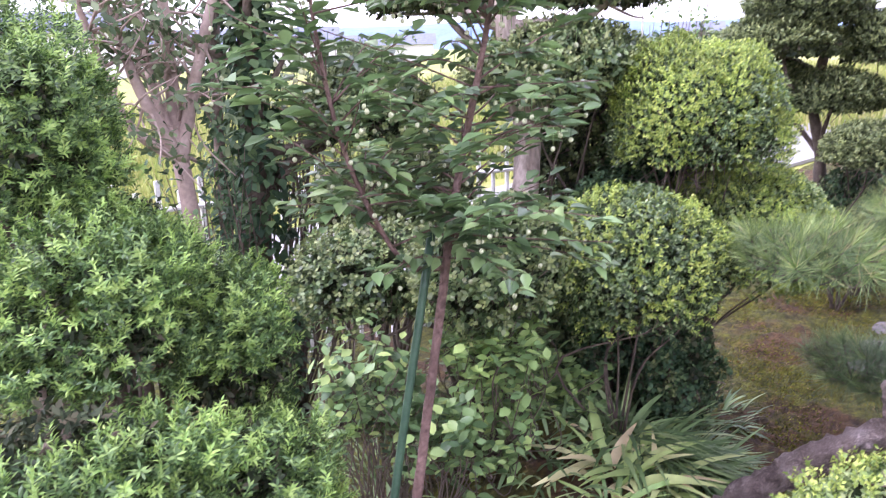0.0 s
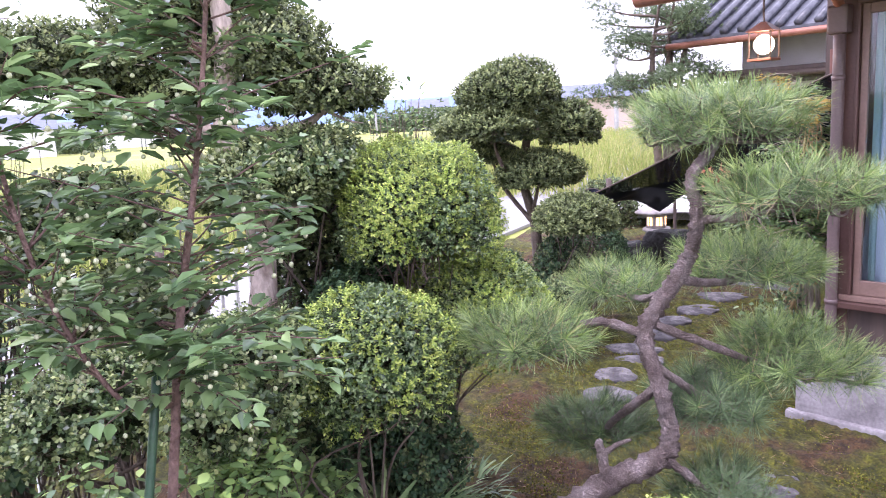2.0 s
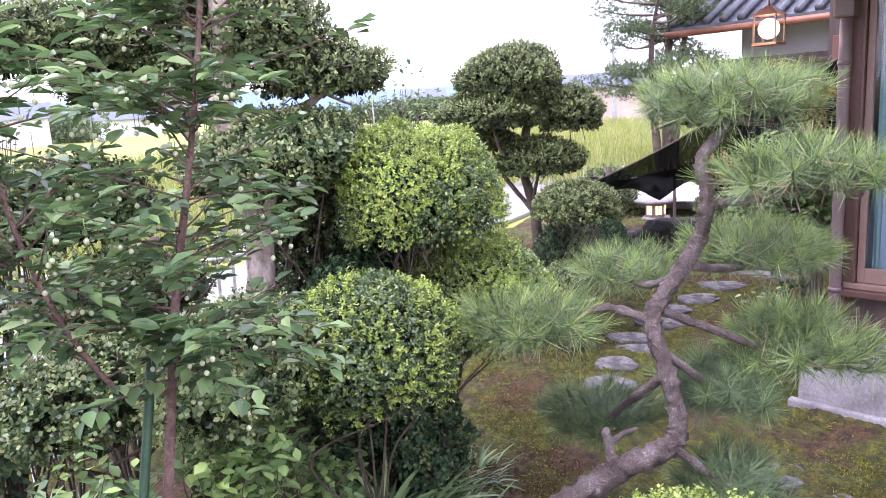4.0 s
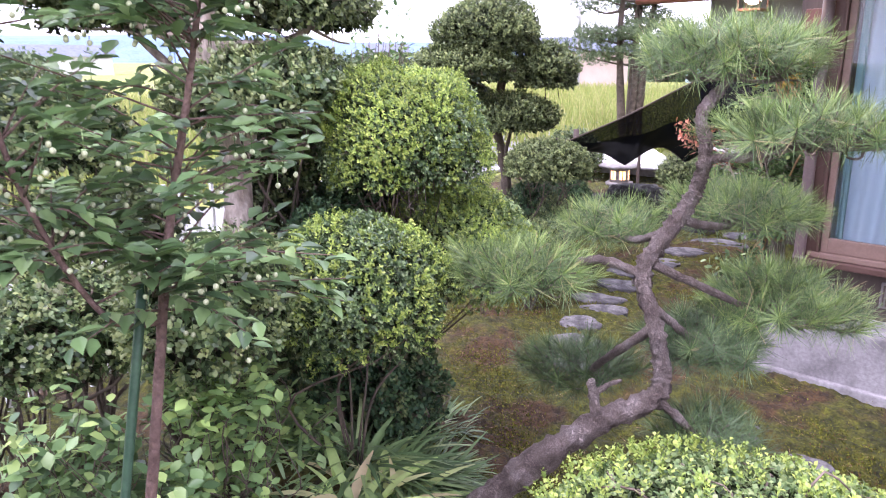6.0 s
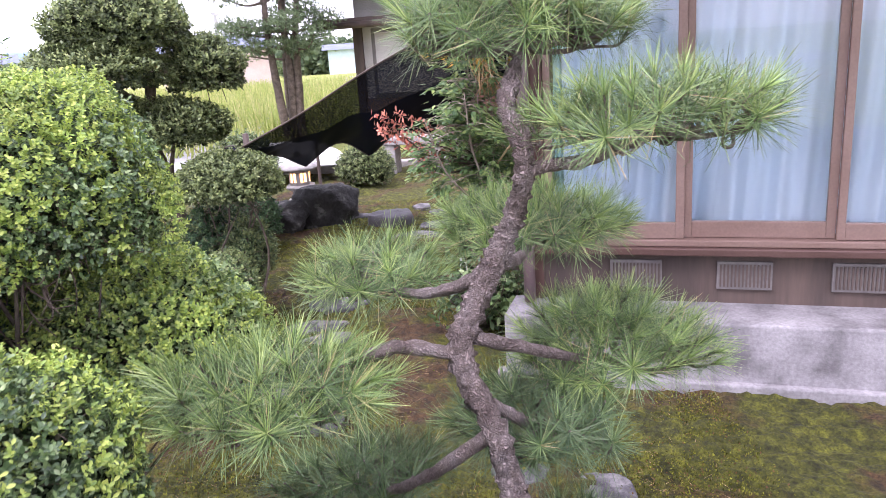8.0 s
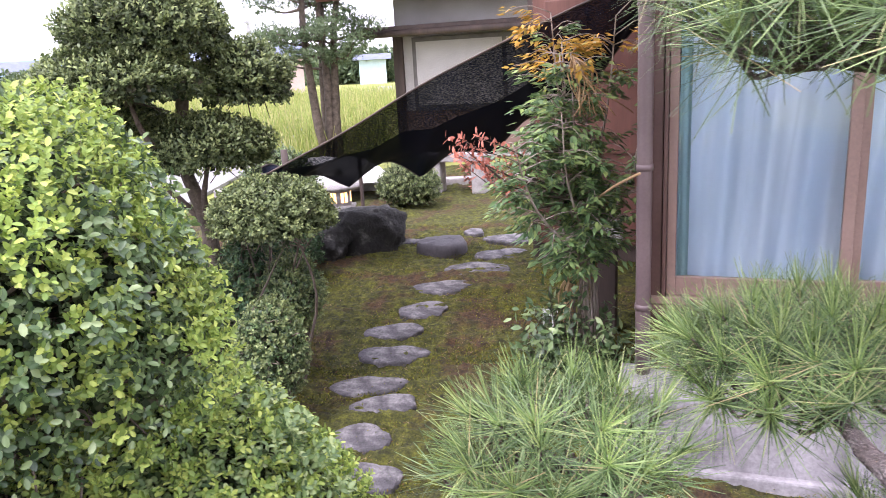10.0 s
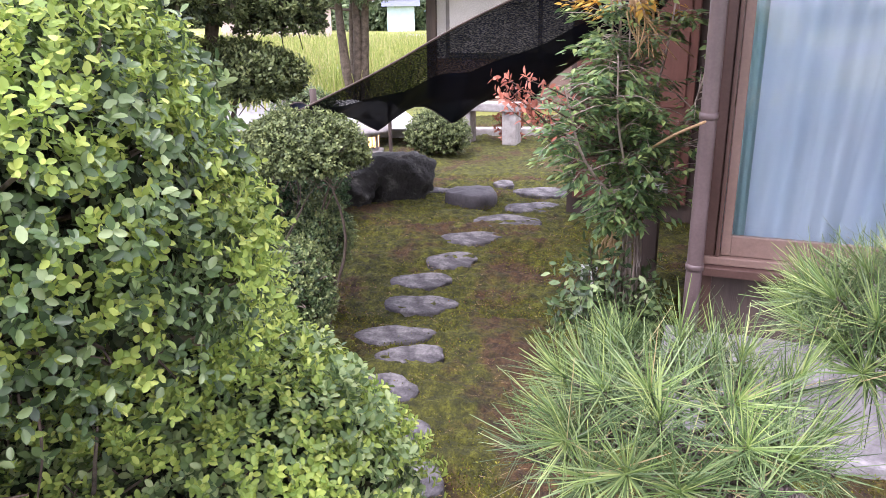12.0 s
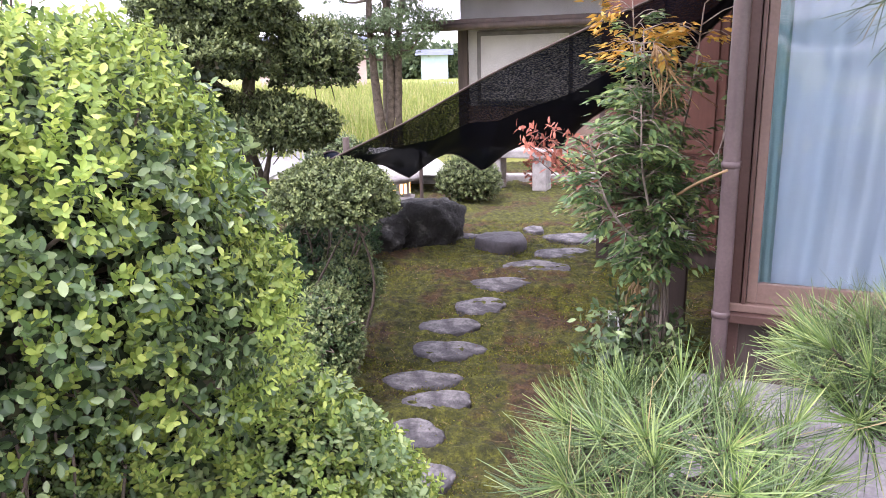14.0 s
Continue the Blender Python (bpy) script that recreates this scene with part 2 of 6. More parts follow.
def moss_material():
    m, n, l, b = material("moss_and_soil", 0.95)
    big = noise_node(n, l, 1.9, 6, rough=0.6)
    mid = noise_node(n, l, 17, 6, rough=0.65)
    fine = noise_node(n, l, 80, 5, rough=0.7)
    moss = ramp(n, l, mid.outputs["Fac"], [(0.3, (0.026, 0.028, 0.005)), (0.5, (0.095, 0.10, 0.010)), (0.72, (0.23, 0.235, 0.022))])
    soil = ramp(n, l, mid.outputs["Fac"], [(0.3, (0.04, 0.022, 0.011)), (0.7, (0.17, 0.09, 0.038))])
    mask = ramp(n, l, big.outputs["Fac"], [(0.51, (0, 0, 0)), (0.61, (1, 1, 1))])
    base = mixed(n, l, moss.outputs["Color"], soil.outputs["Color"], mask.outputs["Color"])
    spots = ramp(n, l, fine.outputs["Fac"], [(0.34, (0.16, 0.16, 0.13)), (0.66, (1.15, 1.15, 1.0))])
    l.new(mixed(n, l, base, spots.outputs["Color"], 0.8, "MULTIPLY"), b.inputs["Base Color"])
    bump(n, l, fine.outputs["Fac"], b, 1.0, 0.03)
    return m


def curtain_material():
    m, n, l, b = material("pale_blue_curtain", 0.85)
    weave = noise_node(n, l, 200, 3)
    tone = noise_node(n, l, 1.5, 3)
    c = ramp(n, l, tone.outputs["Fac"], [(0.3, (0.50, 0.63, 0.76)), (0.7, (0.60, 0.72, 0.84))])
    l.new(c.outputs["Color"], b.inputs["Base Color"])
    bump(n, l, weave.outputs["Fac"], b, 0.1, 0.002)
    return m


def lining_material():
    m, n, l, b = material("teal_curtain", 0.85)
    tone = noise_node(n, l, 3, 3)
    c = ramp(n, l, tone.outputs["Fac"], [(0.3, (0.24, 0.43, 0.47)), (0.7, (0.34, 0.53, 0.57))])
    l.new(c.outputs["Color"], b.inputs["Base Color"])
    return m


def glass_material():
    m, n, l, b = material("window_glass", 0.02)
    tr = n.new("ShaderNodeBsdfTransparent")
    gl = n.new("ShaderNodeBsdfGlossy")
    gl.inputs["Roughness"].default_value = 0.02
    fr = n.new("ShaderNodeFresnel")
    fr.inputs["IOR"].default_value = 1.5
    mx = n.new("ShaderNodeMixShader")
    l.new(fr.outputs["Fac"], mx.inputs["Fac"])
    l.new(tr.outputs["BSDF"], mx.inputs[1])
    l.new(gl.outputs["BSDF"], mx.inputs[2])
    l.new(mx.outputs["Shader"], n["Material Output"].inputs["Surface"])
    return m


def net_material(name, cover):
    """Woven shade net: threads with open gaps between them."""
    m, n, l, b = material(name, 0.8)
    b.inputs["Base Color"].default_value = (0.005, 0.007, 0.016, 1)
    b.inputs["Specular IOR Level"].default_value = 0.1
    w = noise_node(n, l, 60, 2, stretch=(1, 1, 4))
    r = ramp(n, l, w.outputs["Fac"], [(0.35, (cover, cover, cover)), (0.6, (1, 1, 1))])
    tr = n.new("ShaderNodeBsdfTransparent")
    mx = n.new("ShaderNodeMixShader")
    l.new(r.outputs["Color"], mx.inputs["Fac"])
    l.new(tr.outputs["BSDF"], mx.inputs[1])
    l.new(b.outputs["BSDF"], mx.inputs[2])
    l.new(mx.outputs["Shader"], n["Material Output"].inputs["Surface"])
    return m


def glow_material(name, colour, power):
    m, n, l, b = material(name, 0.5)
    b.inputs["Base Color"].default_value = (*colour, 1)
    b.inputs["Emission Color"].default_value = (*colour, 1)
    b.inputs["Emission Strength"].default_value = power
    return m


M_FIELD, M_MOSS, M_CURTAIN, M_LINING = field_material(), moss_material(), curtain_material(), lining_material()
M_GLASS = glass_material()
M_NET, M_NETSHEER = net_material("black_shade_net", 0.985), net_material("single_layer_shade_net", 0.86)
M_GLOW = glow_material("warm_lamp_glass", (1.0, 0.55, 0.16), 1.6)
M_GLOWWHITE = glow_material("bright_lamp_glass", (1.0, 0.74, 0.46), 4.5)


# ---- builders ----
JOINED = {"crown", "twigwork", "inner_foliage", "young_growth", "foliage", "needle_pad", "young_needles", "foliage_pad", "ivy", "leaf_mass", "golden_foliage", "stalkwork", "stemwork", "branchwork", "straw_ends", "straw_tie", "limb"}


def part(name, bm, mat, parent=None, label=""):
    if isinstance(bm, bpy.types.Mesh):
        me = bm
        me.name = name
    else:
        me = bpy.data.meshes.new(name)
        bm.to_mesh(me)
        bm.free()
    me.materials.append(mat)
    ob = new(name, me)
    if parent:
        ob.parent = parent
    if label:
        ob["label"] = label
    if name in JOINED:
        ob["kind"] = "stuff"
    return ob


def thing(name, label, category, at=(0, 0, 0), turn=0, group="", kind=""):
    ob = new(name)
    ob.matrix_world = pose(*at, 0, 0, turn)
    ob.empty_display_size = 0.1
    return tagged(ob, label, category, group, kind)


def smooth(ob):
    for p in ob.data.polygons:
        p.use_smooth = True
    return ob


def np_mesh(verts, faces):
    """A mesh from vertex and face arrays; all faces have the same number of corners."""
    me = bpy.data.meshes.new("mesh")
    k = faces.shape[1]
    me.vertices.add(len(verts))
    me.vertices.foreach_set("co", np.ascontiguousarray(verts, dtype=np.float32).ravel())
    me.loops.add(faces.size)
    me.loops.foreach_set("vertex_index", np.ascontiguousarray(faces, dtype=np.int32).ravel())
    me.polygons.add(len(faces))
    me.polygons.foreach_set("loop_start", np.arange(0, faces.size, k, dtype=np.int32))
    me.update(calc_edges=True)
    return me


def box(bm, x0, x1, y0, y1, z0, z1, bevel=0.0):
    r = bmesh.ops.create_cube(bm, size=1, matrix=Matrix.Translation(((x0 + x1) / 2, (y0 + y1) / 2, (z0 + z1) / 2)) @ Matrix.Diagonal((x1 - x0, y1 - y0, z1 - z0, 1)))
    if bevel:
        edges = list({e for v in r["verts"] for e in v.link_edges})
        bmesh.ops.bevel(bm, geom=edges, offset=bevel, segments=2, affect="EDGES", profile=0.6)
    return bm


def boxed(*a, **k):
    return box(bmesh.new(), *a, **k)


def tube_arrays(points, radii, sides=8, wobble=0.0, seed=0):
    """A tapered, slightly knobbly limb along points."""
    P = np.array(points, float)
    n = len(P)
    T = np.gradient(P, axis=0)
    T /= np.linalg.norm(T, axis=1)[:, None] + 1e-9
    rng = np.random.default_rng(seed)
    ref = np.array((0.31, 0.2, 0.93)) if abs(T[0][2]) < 0.8 else np.array((1.0, 0.1, 0.0))
    rings = []
    for i in range(n):
        a = np.cross(T[i], ref)
        a /= np.linalg.norm(a)
        b = np.cross(T[i], a)
        ref = np.cross(a, T[i])
        ref /= np.linalg.norm(ref)
        th = np.linspace(0, 2 * np.pi, sides, endpoint=False)
        r = radii[i] * (1 + wobble * rng.normal(size=sides))
        rings.append(P[i] + np.outer(np.cos(th) * r, a) + np.outer(np.sin(th) * r, b))
    V = np.concatenate(rings + [P[:1], P[-1:]])
    F = []
    for i in range(n - 1):
        for j in range(sides):
            k = (j + 1) % sides
            F.append((i * sides + j, i * sides + k, (i + 1) * sides + k, (i + 1) * sides + j))
    for j in range(0, sides, 2):
        F.append((n * sides, (j + 2) % sides, (j + 1) % sides, j))
        o = (n - 1) * sides
        F.append((n * sides + 1, o + j, o + (j + 1) % sides, o + (j + 2) % sides))
    return V, np.array(F)


def curve_points(ctrl, n):
    """Points along a smooth curve through ctrl (rows of x, y, z, radius)."""
    C = np.array(ctrl, float)
    C = np.vstack([2 * C[0] - C[1], C, 2 * C[-1] - C[-2]])
    out = []
    segs = len(C) - 3
    for s in np.linspace(0, segs - 1e-6, n):
        i, u = int(s), s - int(s)
        a, b, c, d = C[i : i + 4]
        out.append(0.5 * (2 * b + (c - a) * u + (2 * a - 5 * b + 4 * c - d) * u**2 + (3 * b - a - 3 * c + d) * u**3))
    return np.array(out)


def limb(ctrl, n=24, sides=8, wobble=0.05, seed=0):
    p = curve_points(ctrl, n)
    return tube_arrays(p[:, :3], np.maximum(p[:, 3], 0.0008), sides, wobble, seed)


def limb_mesh(ctrl, n=10, sides=6):
    return joined([limb(ctrl, n, sides, 0.04)])


def joined(arrays):
    V, F, o = [], [], 0
    for v, f in arrays:
        V.append(v)
        F.append(f + o)
        o += len(v)
    return np_mesh(np.concatenate(V), np.concatenate(F))


def unit(v):
    return v / (np.linalg.norm(v, axis=-1, keepdims=True) + 1e-9)


def leaf_template(width=0.55, fold=0.12, curl=0.1, widest=0.6):
    """One leaf of unit length along y, folded at its midrib; two quads."""
    w = width / 2
    V = np.array([(0, 0, 0), (-w * 0.8, 0.28, fold * w), (-w, widest, fold * w - curl * 0.3), (0, 1, -curl), (w, widest, fold * w - curl * 0.3), (w * 0.8, 0.28, fold * w)])
    return V, np.array([(0, 3, 2, 1), (0, 5, 4, 3)])


def plain_template(width=0.5, fold=0.0, curl=0.1, widest=0.5):
    """A small lens-shaped leaf of unit length; one bent quad."""
    w = width / 2
    return np.array([(0, 0, 0), (w, widest, curl * 0.3), (0, 1, -curl), (-w, widest, curl * 0.3)]), np.array([(0, 1, 2, 3)])


def round_template(width=0.6, fold=0.2, curl=0.14, tip=0.72):
    """A fuller oval leaf of unit length; two five-cornered halves."""
    w = width / 2
    L = [(-w * 0.55, 0.16, fold * w * 0.7), (-w, 0.5, fold * w - curl * 0.2), (-w * tip, 0.82, fold * w * 0.6 - curl * 0.65)]
    V = [(0, 0, 0), *L, (0, 1, -curl), *[(-x, y, z) for x, y, z in L[::-1]]]
    return np.array(V), np.array([(0, 4, 3, 2, 1), (0, 7, 6, 5, 4)])


def needle_template(width=0.02, curl=0.06):
    w = width / 2
    return np.array([(-w, 0, 0), (w, 0, 0), (w * 0.35, 1, -curl), (-w * 0.35, 1, -curl)]), np.array([(0, 1, 2, 3)])


def long_template(width=0.08, droop=0.5, rows=6, tip=0.05):
    """A strap leaf that arches over."""
    V, F = [], []
    for i in range(rows):
        u = i / (rows - 1)
        w = width / 2 * (tip + (1 - tip) * math.sin(math.pi * min(0.97, 0.18 + 0.8 * u)))
        V += [(-w, u * (1 - 0.25 * u * droop), -droop * u**2), (0, u * (1 - 0.25 * u * droop), -droop * u**2 - w * 0.35), (w, u * (1 - 0.25 * u * droop), -droop * u**2)]
    for i in range(rows - 1):
        for j in range(2):
            a = i * 3 + j
            F.append((a, a + 1, a + 4, a + 3))
    return np.array(V), np.array(F)


def place_leaves(template, base, direction, normal, length):
    """Copies of a leaf, joined into one mesh's arrays."""
    V, F = template
    y = unit(direction)
    x = unit(np.cross(y, normal))
    z = np.cross(x, y)
    R = np.stack([x, y, z], axis=2)
    W = np.einsum("nij,vj->nvi", R, V) * length[:, None, None] + base[:, None, :]
    n, k = len(base), len(V)
    return W.reshape(-1, 3), (F[None] + (np.arange(n) * k)[:, None, None]).reshape(-1, F.shape[1])


def whorls(template, points, axes, count, length, tilt, along, rng, spread=0.25, flat=0.0):
    """Leaves set round the tips of twigs: count leaves on each, leaning out from the twig by tilt degrees."""
    n = len(points)
    i = np.arange(count)
    az = (i[None] * 2.39996 + rng.uniform(0, 6.28, n)[:, None]) + rng.normal(0, spread, (n, count))
    tl = np.radians(rng.normal(tilt, tilt * spread, (n, count)))
    A = unit(axes)
    ref = np.where(np.abs(A[:, 2:3]) > 0.9, np.array([[1.0, 0, 0]]), np.array([[0, 0, 1.0]]))
    X = unit(np.cross(A, ref))
    Y = np.cross(A, X)
    side = np.cos(az)[..., None] * X[:, None] + np.sin(az)[..., None] * Y[:, None] * (1 - flat)
    side = unit(side)
    D = A[:, None] * np.cos(tl)[..., None] + side * np.sin(tl)[..., None]
    Nn = A[:, None] * np.sin(tl)[..., None] - side * np.cos(tl)[..., None]
    Nn = np.where(np.sum(Nn * A[:, None], axis=2, keepdims=True) < 0, -Nn, Nn)
    base = points[:, None] + A[:, None] * (along * (i / max(1, count - 1)))[None, :, None]
    L = length * rng.uniform(0.65, 1.15, (n, count))
    return place_leaves(template, base.reshape(-1, 3), D.reshape(-1, 3), Nn.reshape(-1, 3) + rng.normal(0, 0.12, (n * count, 3)), L.ravel())


def lumpy(d, seed, amount=0.06, scale=2.5):
    """A slow unevenness over directions d."""
    rng = np.random.default_rng(seed + 99)
    out = np.zeros(len(d))
    for k in range(5):
        f = rng.normal(size=3) * scale * (1 + k * 0.5)
        out += np.sin(d @ f + rng.uniform(0, 6.28)) / (1 + k * 0.6)
    return 1 + amount * out / 2


def crown_points(n, centre, radii, seed, depth=0.25, bottom=-0.75, amount=0.06):
    """Points through the outer shell of a clipped crown, with the outward directions."""
    rng = np.random.default_rng(seed)
    d = unit(rng.normal(size=(int(n * 1.6), 3)))
    d = d[d[:, 2] > bottom][:n]
    r = (1 - depth * rng.random(len(d)) ** 1.8) * lumpy(d, seed, amount) * (1 + 0.025 * np.sin(d @ np.array((17.0, 9, 4)) + seed) * np.sin(d @ np.array((-6.0, 15, 13))))
    R = np.array(radii)
    return np.array(centre) + d * R * r[:, None], unit(d / R), r


def shift(arrays, origin):
    return arrays[0] - np.array(origin), arrays[1]


def clipped_bush(name, label, centre, radii, leaf, n, seed, mats, stem_base, new_share=0.35, per=6, depth=0.28, amount=0.05, bottom=-0.7, tilt=55, group="", width=0.6, stems=6, trunk=0.009, round_leaf=False):
    """A clipped evergreen: stems, an old-leaf crown and lighter young shoots."""
    rng = np.random.default_rng(seed)
    base = np.array(stem_base, float)
    t = thing(name, label, "shrub", base, group=group)
    C, R = np.array(centre, float), np.array(radii, float)
    p, d, r = crown_points(n, centre, radii, seed, depth, bottom, amount)
    keep = rng.random(len(p)) < np.clip(1 + 1.5 * (d[:, 2] + 0.05), 0.35, 1)
    p, d = p[keep], d[keep]
    axes = unit(d + rng.normal(0, 0.45, d.shape) + np.array((0, 0, 0.25)))
    tmpl = round_template(width, 0.25, 0.14) if round_leaf else plain_template(width * 1.1, 0, 0.12, 0.58)
    part("crown", np_mesh(*shift(whorls(tmpl, p - axes * leaf, axes, per, leaf, tilt, leaf * 0.9, rng), base)), mats[0], t)
    # Added inner leaf shell, coloured dark to stand in for interior shade.
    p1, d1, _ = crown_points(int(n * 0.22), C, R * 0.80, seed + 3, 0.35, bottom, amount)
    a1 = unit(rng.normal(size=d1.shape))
    part("inner_foliage", np_mesh(*shift(whorls(plain_template(0.7, 0, 0.1, 0.55), p1, a1, 5, leaf * 1.7, 60, leaf, rng), base)), M_INNER, t, "inner leaves coloured dark for the crown's inner shade")
    k = int(n * new_share)
    p2, d2, _ = crown_points(k, centre, R * 1.03, seed + 5, 0.10, bottom, amount)
    patch = np.array([noise.noise(Vector(q * 11)) for q in p2]) if len(p2) else np.zeros(0)
    keep = rng.random(len(p2)) < np.clip(0.66 + 0.6 * d2[:, 2] + 0.9 * patch, 0.08, 1)
    p2, d2 = p2[keep], d2[keep]
    a2 = unit(d2 + rng.normal(0, 0.35, d2.shape) + np.array((0, 0, 0.5)))
    part("young_growth", np_mesh(*shift(whorls(tmpl, p2 - a2 * leaf * 0.6, a2, 8, leaf * 0.84, 48, leaf * 1.6, rng), base)), mats[1], t)
    arr = []
    for i in range(stems):
        q = C + unit(rng.normal(size=3) + np.array((0, 0, 0.35))) * R * 0.85
        m = base * 0.5 + C * 0.5 + rng.normal(0, 0.05, 3) * np.array((1, 1, 0.3))
        arr.append(limb([(*(base + rng.normal(0, 0.015, 3) * np.array((1, 1, 0)) - np.array((0, 0, 0.03))), trunk), (*m, trunk * 0.75), (*(m * 0.4 + q * 0.6 + rng.normal(0, 0.03, 3)), trunk * 0.45), (*q, trunk * 0.15)], 14, 6, 0.08, seed + i))
    part("stemwork", joined([shift(a, base) for a in arr]), mats[2], t)
    arr = []
    for i in range(stems * 16):
        q = C + unit(rng.normal(size=3)) * R * rng.uniform(0.88, 1.02)
        m = C + (q - C) * 0.55 + rng.normal(0, 0.04, 3)
        arr.append(limb([(*(C + (q - C) * 0.2), trunk * 0.35), (*m, trunk * 0.26), (*((m + q) / 2 + rng.normal(0, 0.015, 3)), trunk * 0.2), (*q, trunk * 0.1)], 9, 4, 0.05, seed + i))
    part("twigwork", joined([shift(a, base) for a in arr]), M_TWIG, t, "grey-brown bare twigs")
    return t


def ground_z(x, y):
    """Height of the garden's ground: a low mound that the walk starts on."""
    s = np.clip((3.75 - x) / 1.5, 0, 1)
    s = s * s * (3 - 2 * s)
    f = np.clip((3.1 - y) / 1.2, 0, 1)
    return 0.25 * s * f * f * (3 - 2 * f) + 0.28 * np.exp(-((x - 2.1) ** 2 + (y - 1.55) ** 2) / 0.22)


def rest(x, y):
    return float(ground_z(np.array(x), np.array(y)))


# ---- ground, road, field ----
def garden_ground():
    xs = np.concatenate([np.arange(-3, 1.4, 0.12), np.arange(1.4, 9.5, 0.022), np.arange(9.5, 14, 0.12)])
    ys = np.concatenate([np.arange(-6, -1.4, 0.15), np.arange(-1.4, 2.9, 0.022), np.arange(2.9, 4.3, 0.1)])
    X, Y = np.meshgrid(xs, ys, indexing="ij")
    rng = np.random.default_rng(3)
    Z = ground_z(X, Y)
    for k in range(26):
        f = rng.normal(size=2) * (3 + k * 2.6)
        Z = Z + 0.010 / (1 + k * 0.28) * np.sin(X * f[0] + Y * f[1] + rng.uniform(0, 6.28))
    Z = Z + rng.normal(0, 0.0042, Z.shape)
    n, m = Z.shape
    i = np.arange(n * m).reshape(n, m)
    F = np.stack([i[:-1, :-1], i[1:, :-1], i[1:, 1:], i[:-1, 1:]], axis=-1).reshape(-1, 4)
    ob = smooth(part("ground", np_mesh(np.stack([X, Y, Z], -1).reshape(-1, 3), F), M_MOSS))
    tagged(ob, "mossy garden ground with patches of bare brown soil", "ground", kind="structure")


garden_ground()
ob = part("field_ground", boxed(-900, 2500, -1500, 1500, -0.6, -0.12), M_FIELD)
tagged(ob, "flat ripening rice field reaching to the horizon", "field", kind="structure")
ob = part("road", boxed(-40, 60, 4.6, 6.6, -0.11, -0.06), M_ROAD)
tagged(ob, "pale paved lane beside the garden fence", "road", kind="structure")


# rice stalks nearest to the garden
def rice(name, x0, x1, y0, y1, n, seed, height=0.55):
    rng = np.random.default_rng(seed)
    b = np.stack([rng.uniform(x0, x1, n), rng.uniform(y0, y1, n), np.full(n, -0.13)], 1)
    d = unit(rng.normal(0, 0.28, (n, 3)) + np.array((0, 0, 1)))
    me = np_mesh(*place_leaves(needle_template(0.05, 0.25), b, d, rng.normal(size=(n, 3)), height * rng.uniform(0.7, 1.2, n)))
    ob = part(name, me, M_RICE)
    tagged(ob, "dense yellow-green rice stalks in the paddy", "rice", kind="stuff")


M_RICE = leafy("rice_blade", [(0, (0.18, 0.24, 0.045)), (0.6, (0.27, 0.30, 0.07)), (1, (0.36, 0.33, 0.13))], 0.6, 0.35)
rice("rice_plants", 1, 17, 7.0, 22, 26000, 11)
rice("rice_plants", 15, 42, 2.5, 24, 30000, 12, 0.7)

# ---- house beside the path ----
house = thing("house", "single-storey house with brown sashes and concrete footing", "house", (4.74, 0.17, 0), 72)
WALL = -0.29
part("plinth", boxed(-6, 0.16, WALL - 0.02, 0.0, -0.2, 0.33, bevel=0.012), M_CONCRETE, house, "stained concrete footing slab")
part("plinth_toe", boxed(-6, 0.20, -0.02, 0.035, -0.2, 0.045, bevel=0.01), M_CONCRETE, house)
part("base_wall", boxed(-6, 0.10, WALL - 0.12, WALL, 0.33, 0.585), M_DARKWOOD, house, "dark boarded wall below the window")
for i in range(5):
    u = -0.335 - 0.505 * i
    v = part("floor_vent", boxed(u - 0.25, u, WALL + 0.001, WALL + 0.018, 0.405, 0.545, bevel=0.004), M_VENT, house, "grey-brown louvred floor vent")
    for k in range(14):
        part("vent_slat", boxed(u - 0.24 + k * 0.0168, u - 0.232 + k * 0.0168, WALL + 0.018, WALL + 0.024, 0.42, 0.53), M_DARKWOOD, v)
part("sill", boxed(-6, 0.06, WALL - 0.06, WALL + 0.075, 0.585, 0.622, bevel=0.006), M_BROWN, house, "brown projecting window sill")
part("sill_track", boxed(-6, 0.04, WALL - 0.05, WALL + 0.045, 0.624, 0.655, bevel=0.004), M_BROWNLIGHT, house)
part("corner_post", boxed(0.0, 0.085, WALL - 0.1, WALL + 0.03, 0.33, 2.35, bevel=0.006), M_BROWN, house, "dark brown corner post")
part("outer_jamb", boxed(-0.018, -0.003, WALL - 0.08, WALL + 0.045, 0.655, 2.25, bevel=0.004), M_BROWN, house)
part("upper_wall", boxed(-6, 0.085, WALL - 0.12, WALL - 0.003, 2.28, 2.75), M_DARKWOOD, house)
part("head_rail", boxed(-6, -0.003, WALL - 0.08, WALL + 0.05, 2.16, 2.28, bevel=0.005), M_BROWN, house)
part("end_wall", boxed(-0.01, 0.085, WALL - 2.6, WALL - 0.12, 0.0, 2.75), M_DARKWOOD, house)
part("back_wall", boxed(-6, 0.085, WALL - 3.1, WALL - 2.7, 0.0, 2.75), M_PLASTER, house)
part("side_wall", boxed(-6.1, -6.0, WALL - 3.1, 0.0, 0.0, 2.75), M_PLASTER, house)
part("inner_floor", boxed(-6, -0.02, WALL - 2.6, WALL - 0.12, 0.5, 0.6), M_DARKWOOD, house)
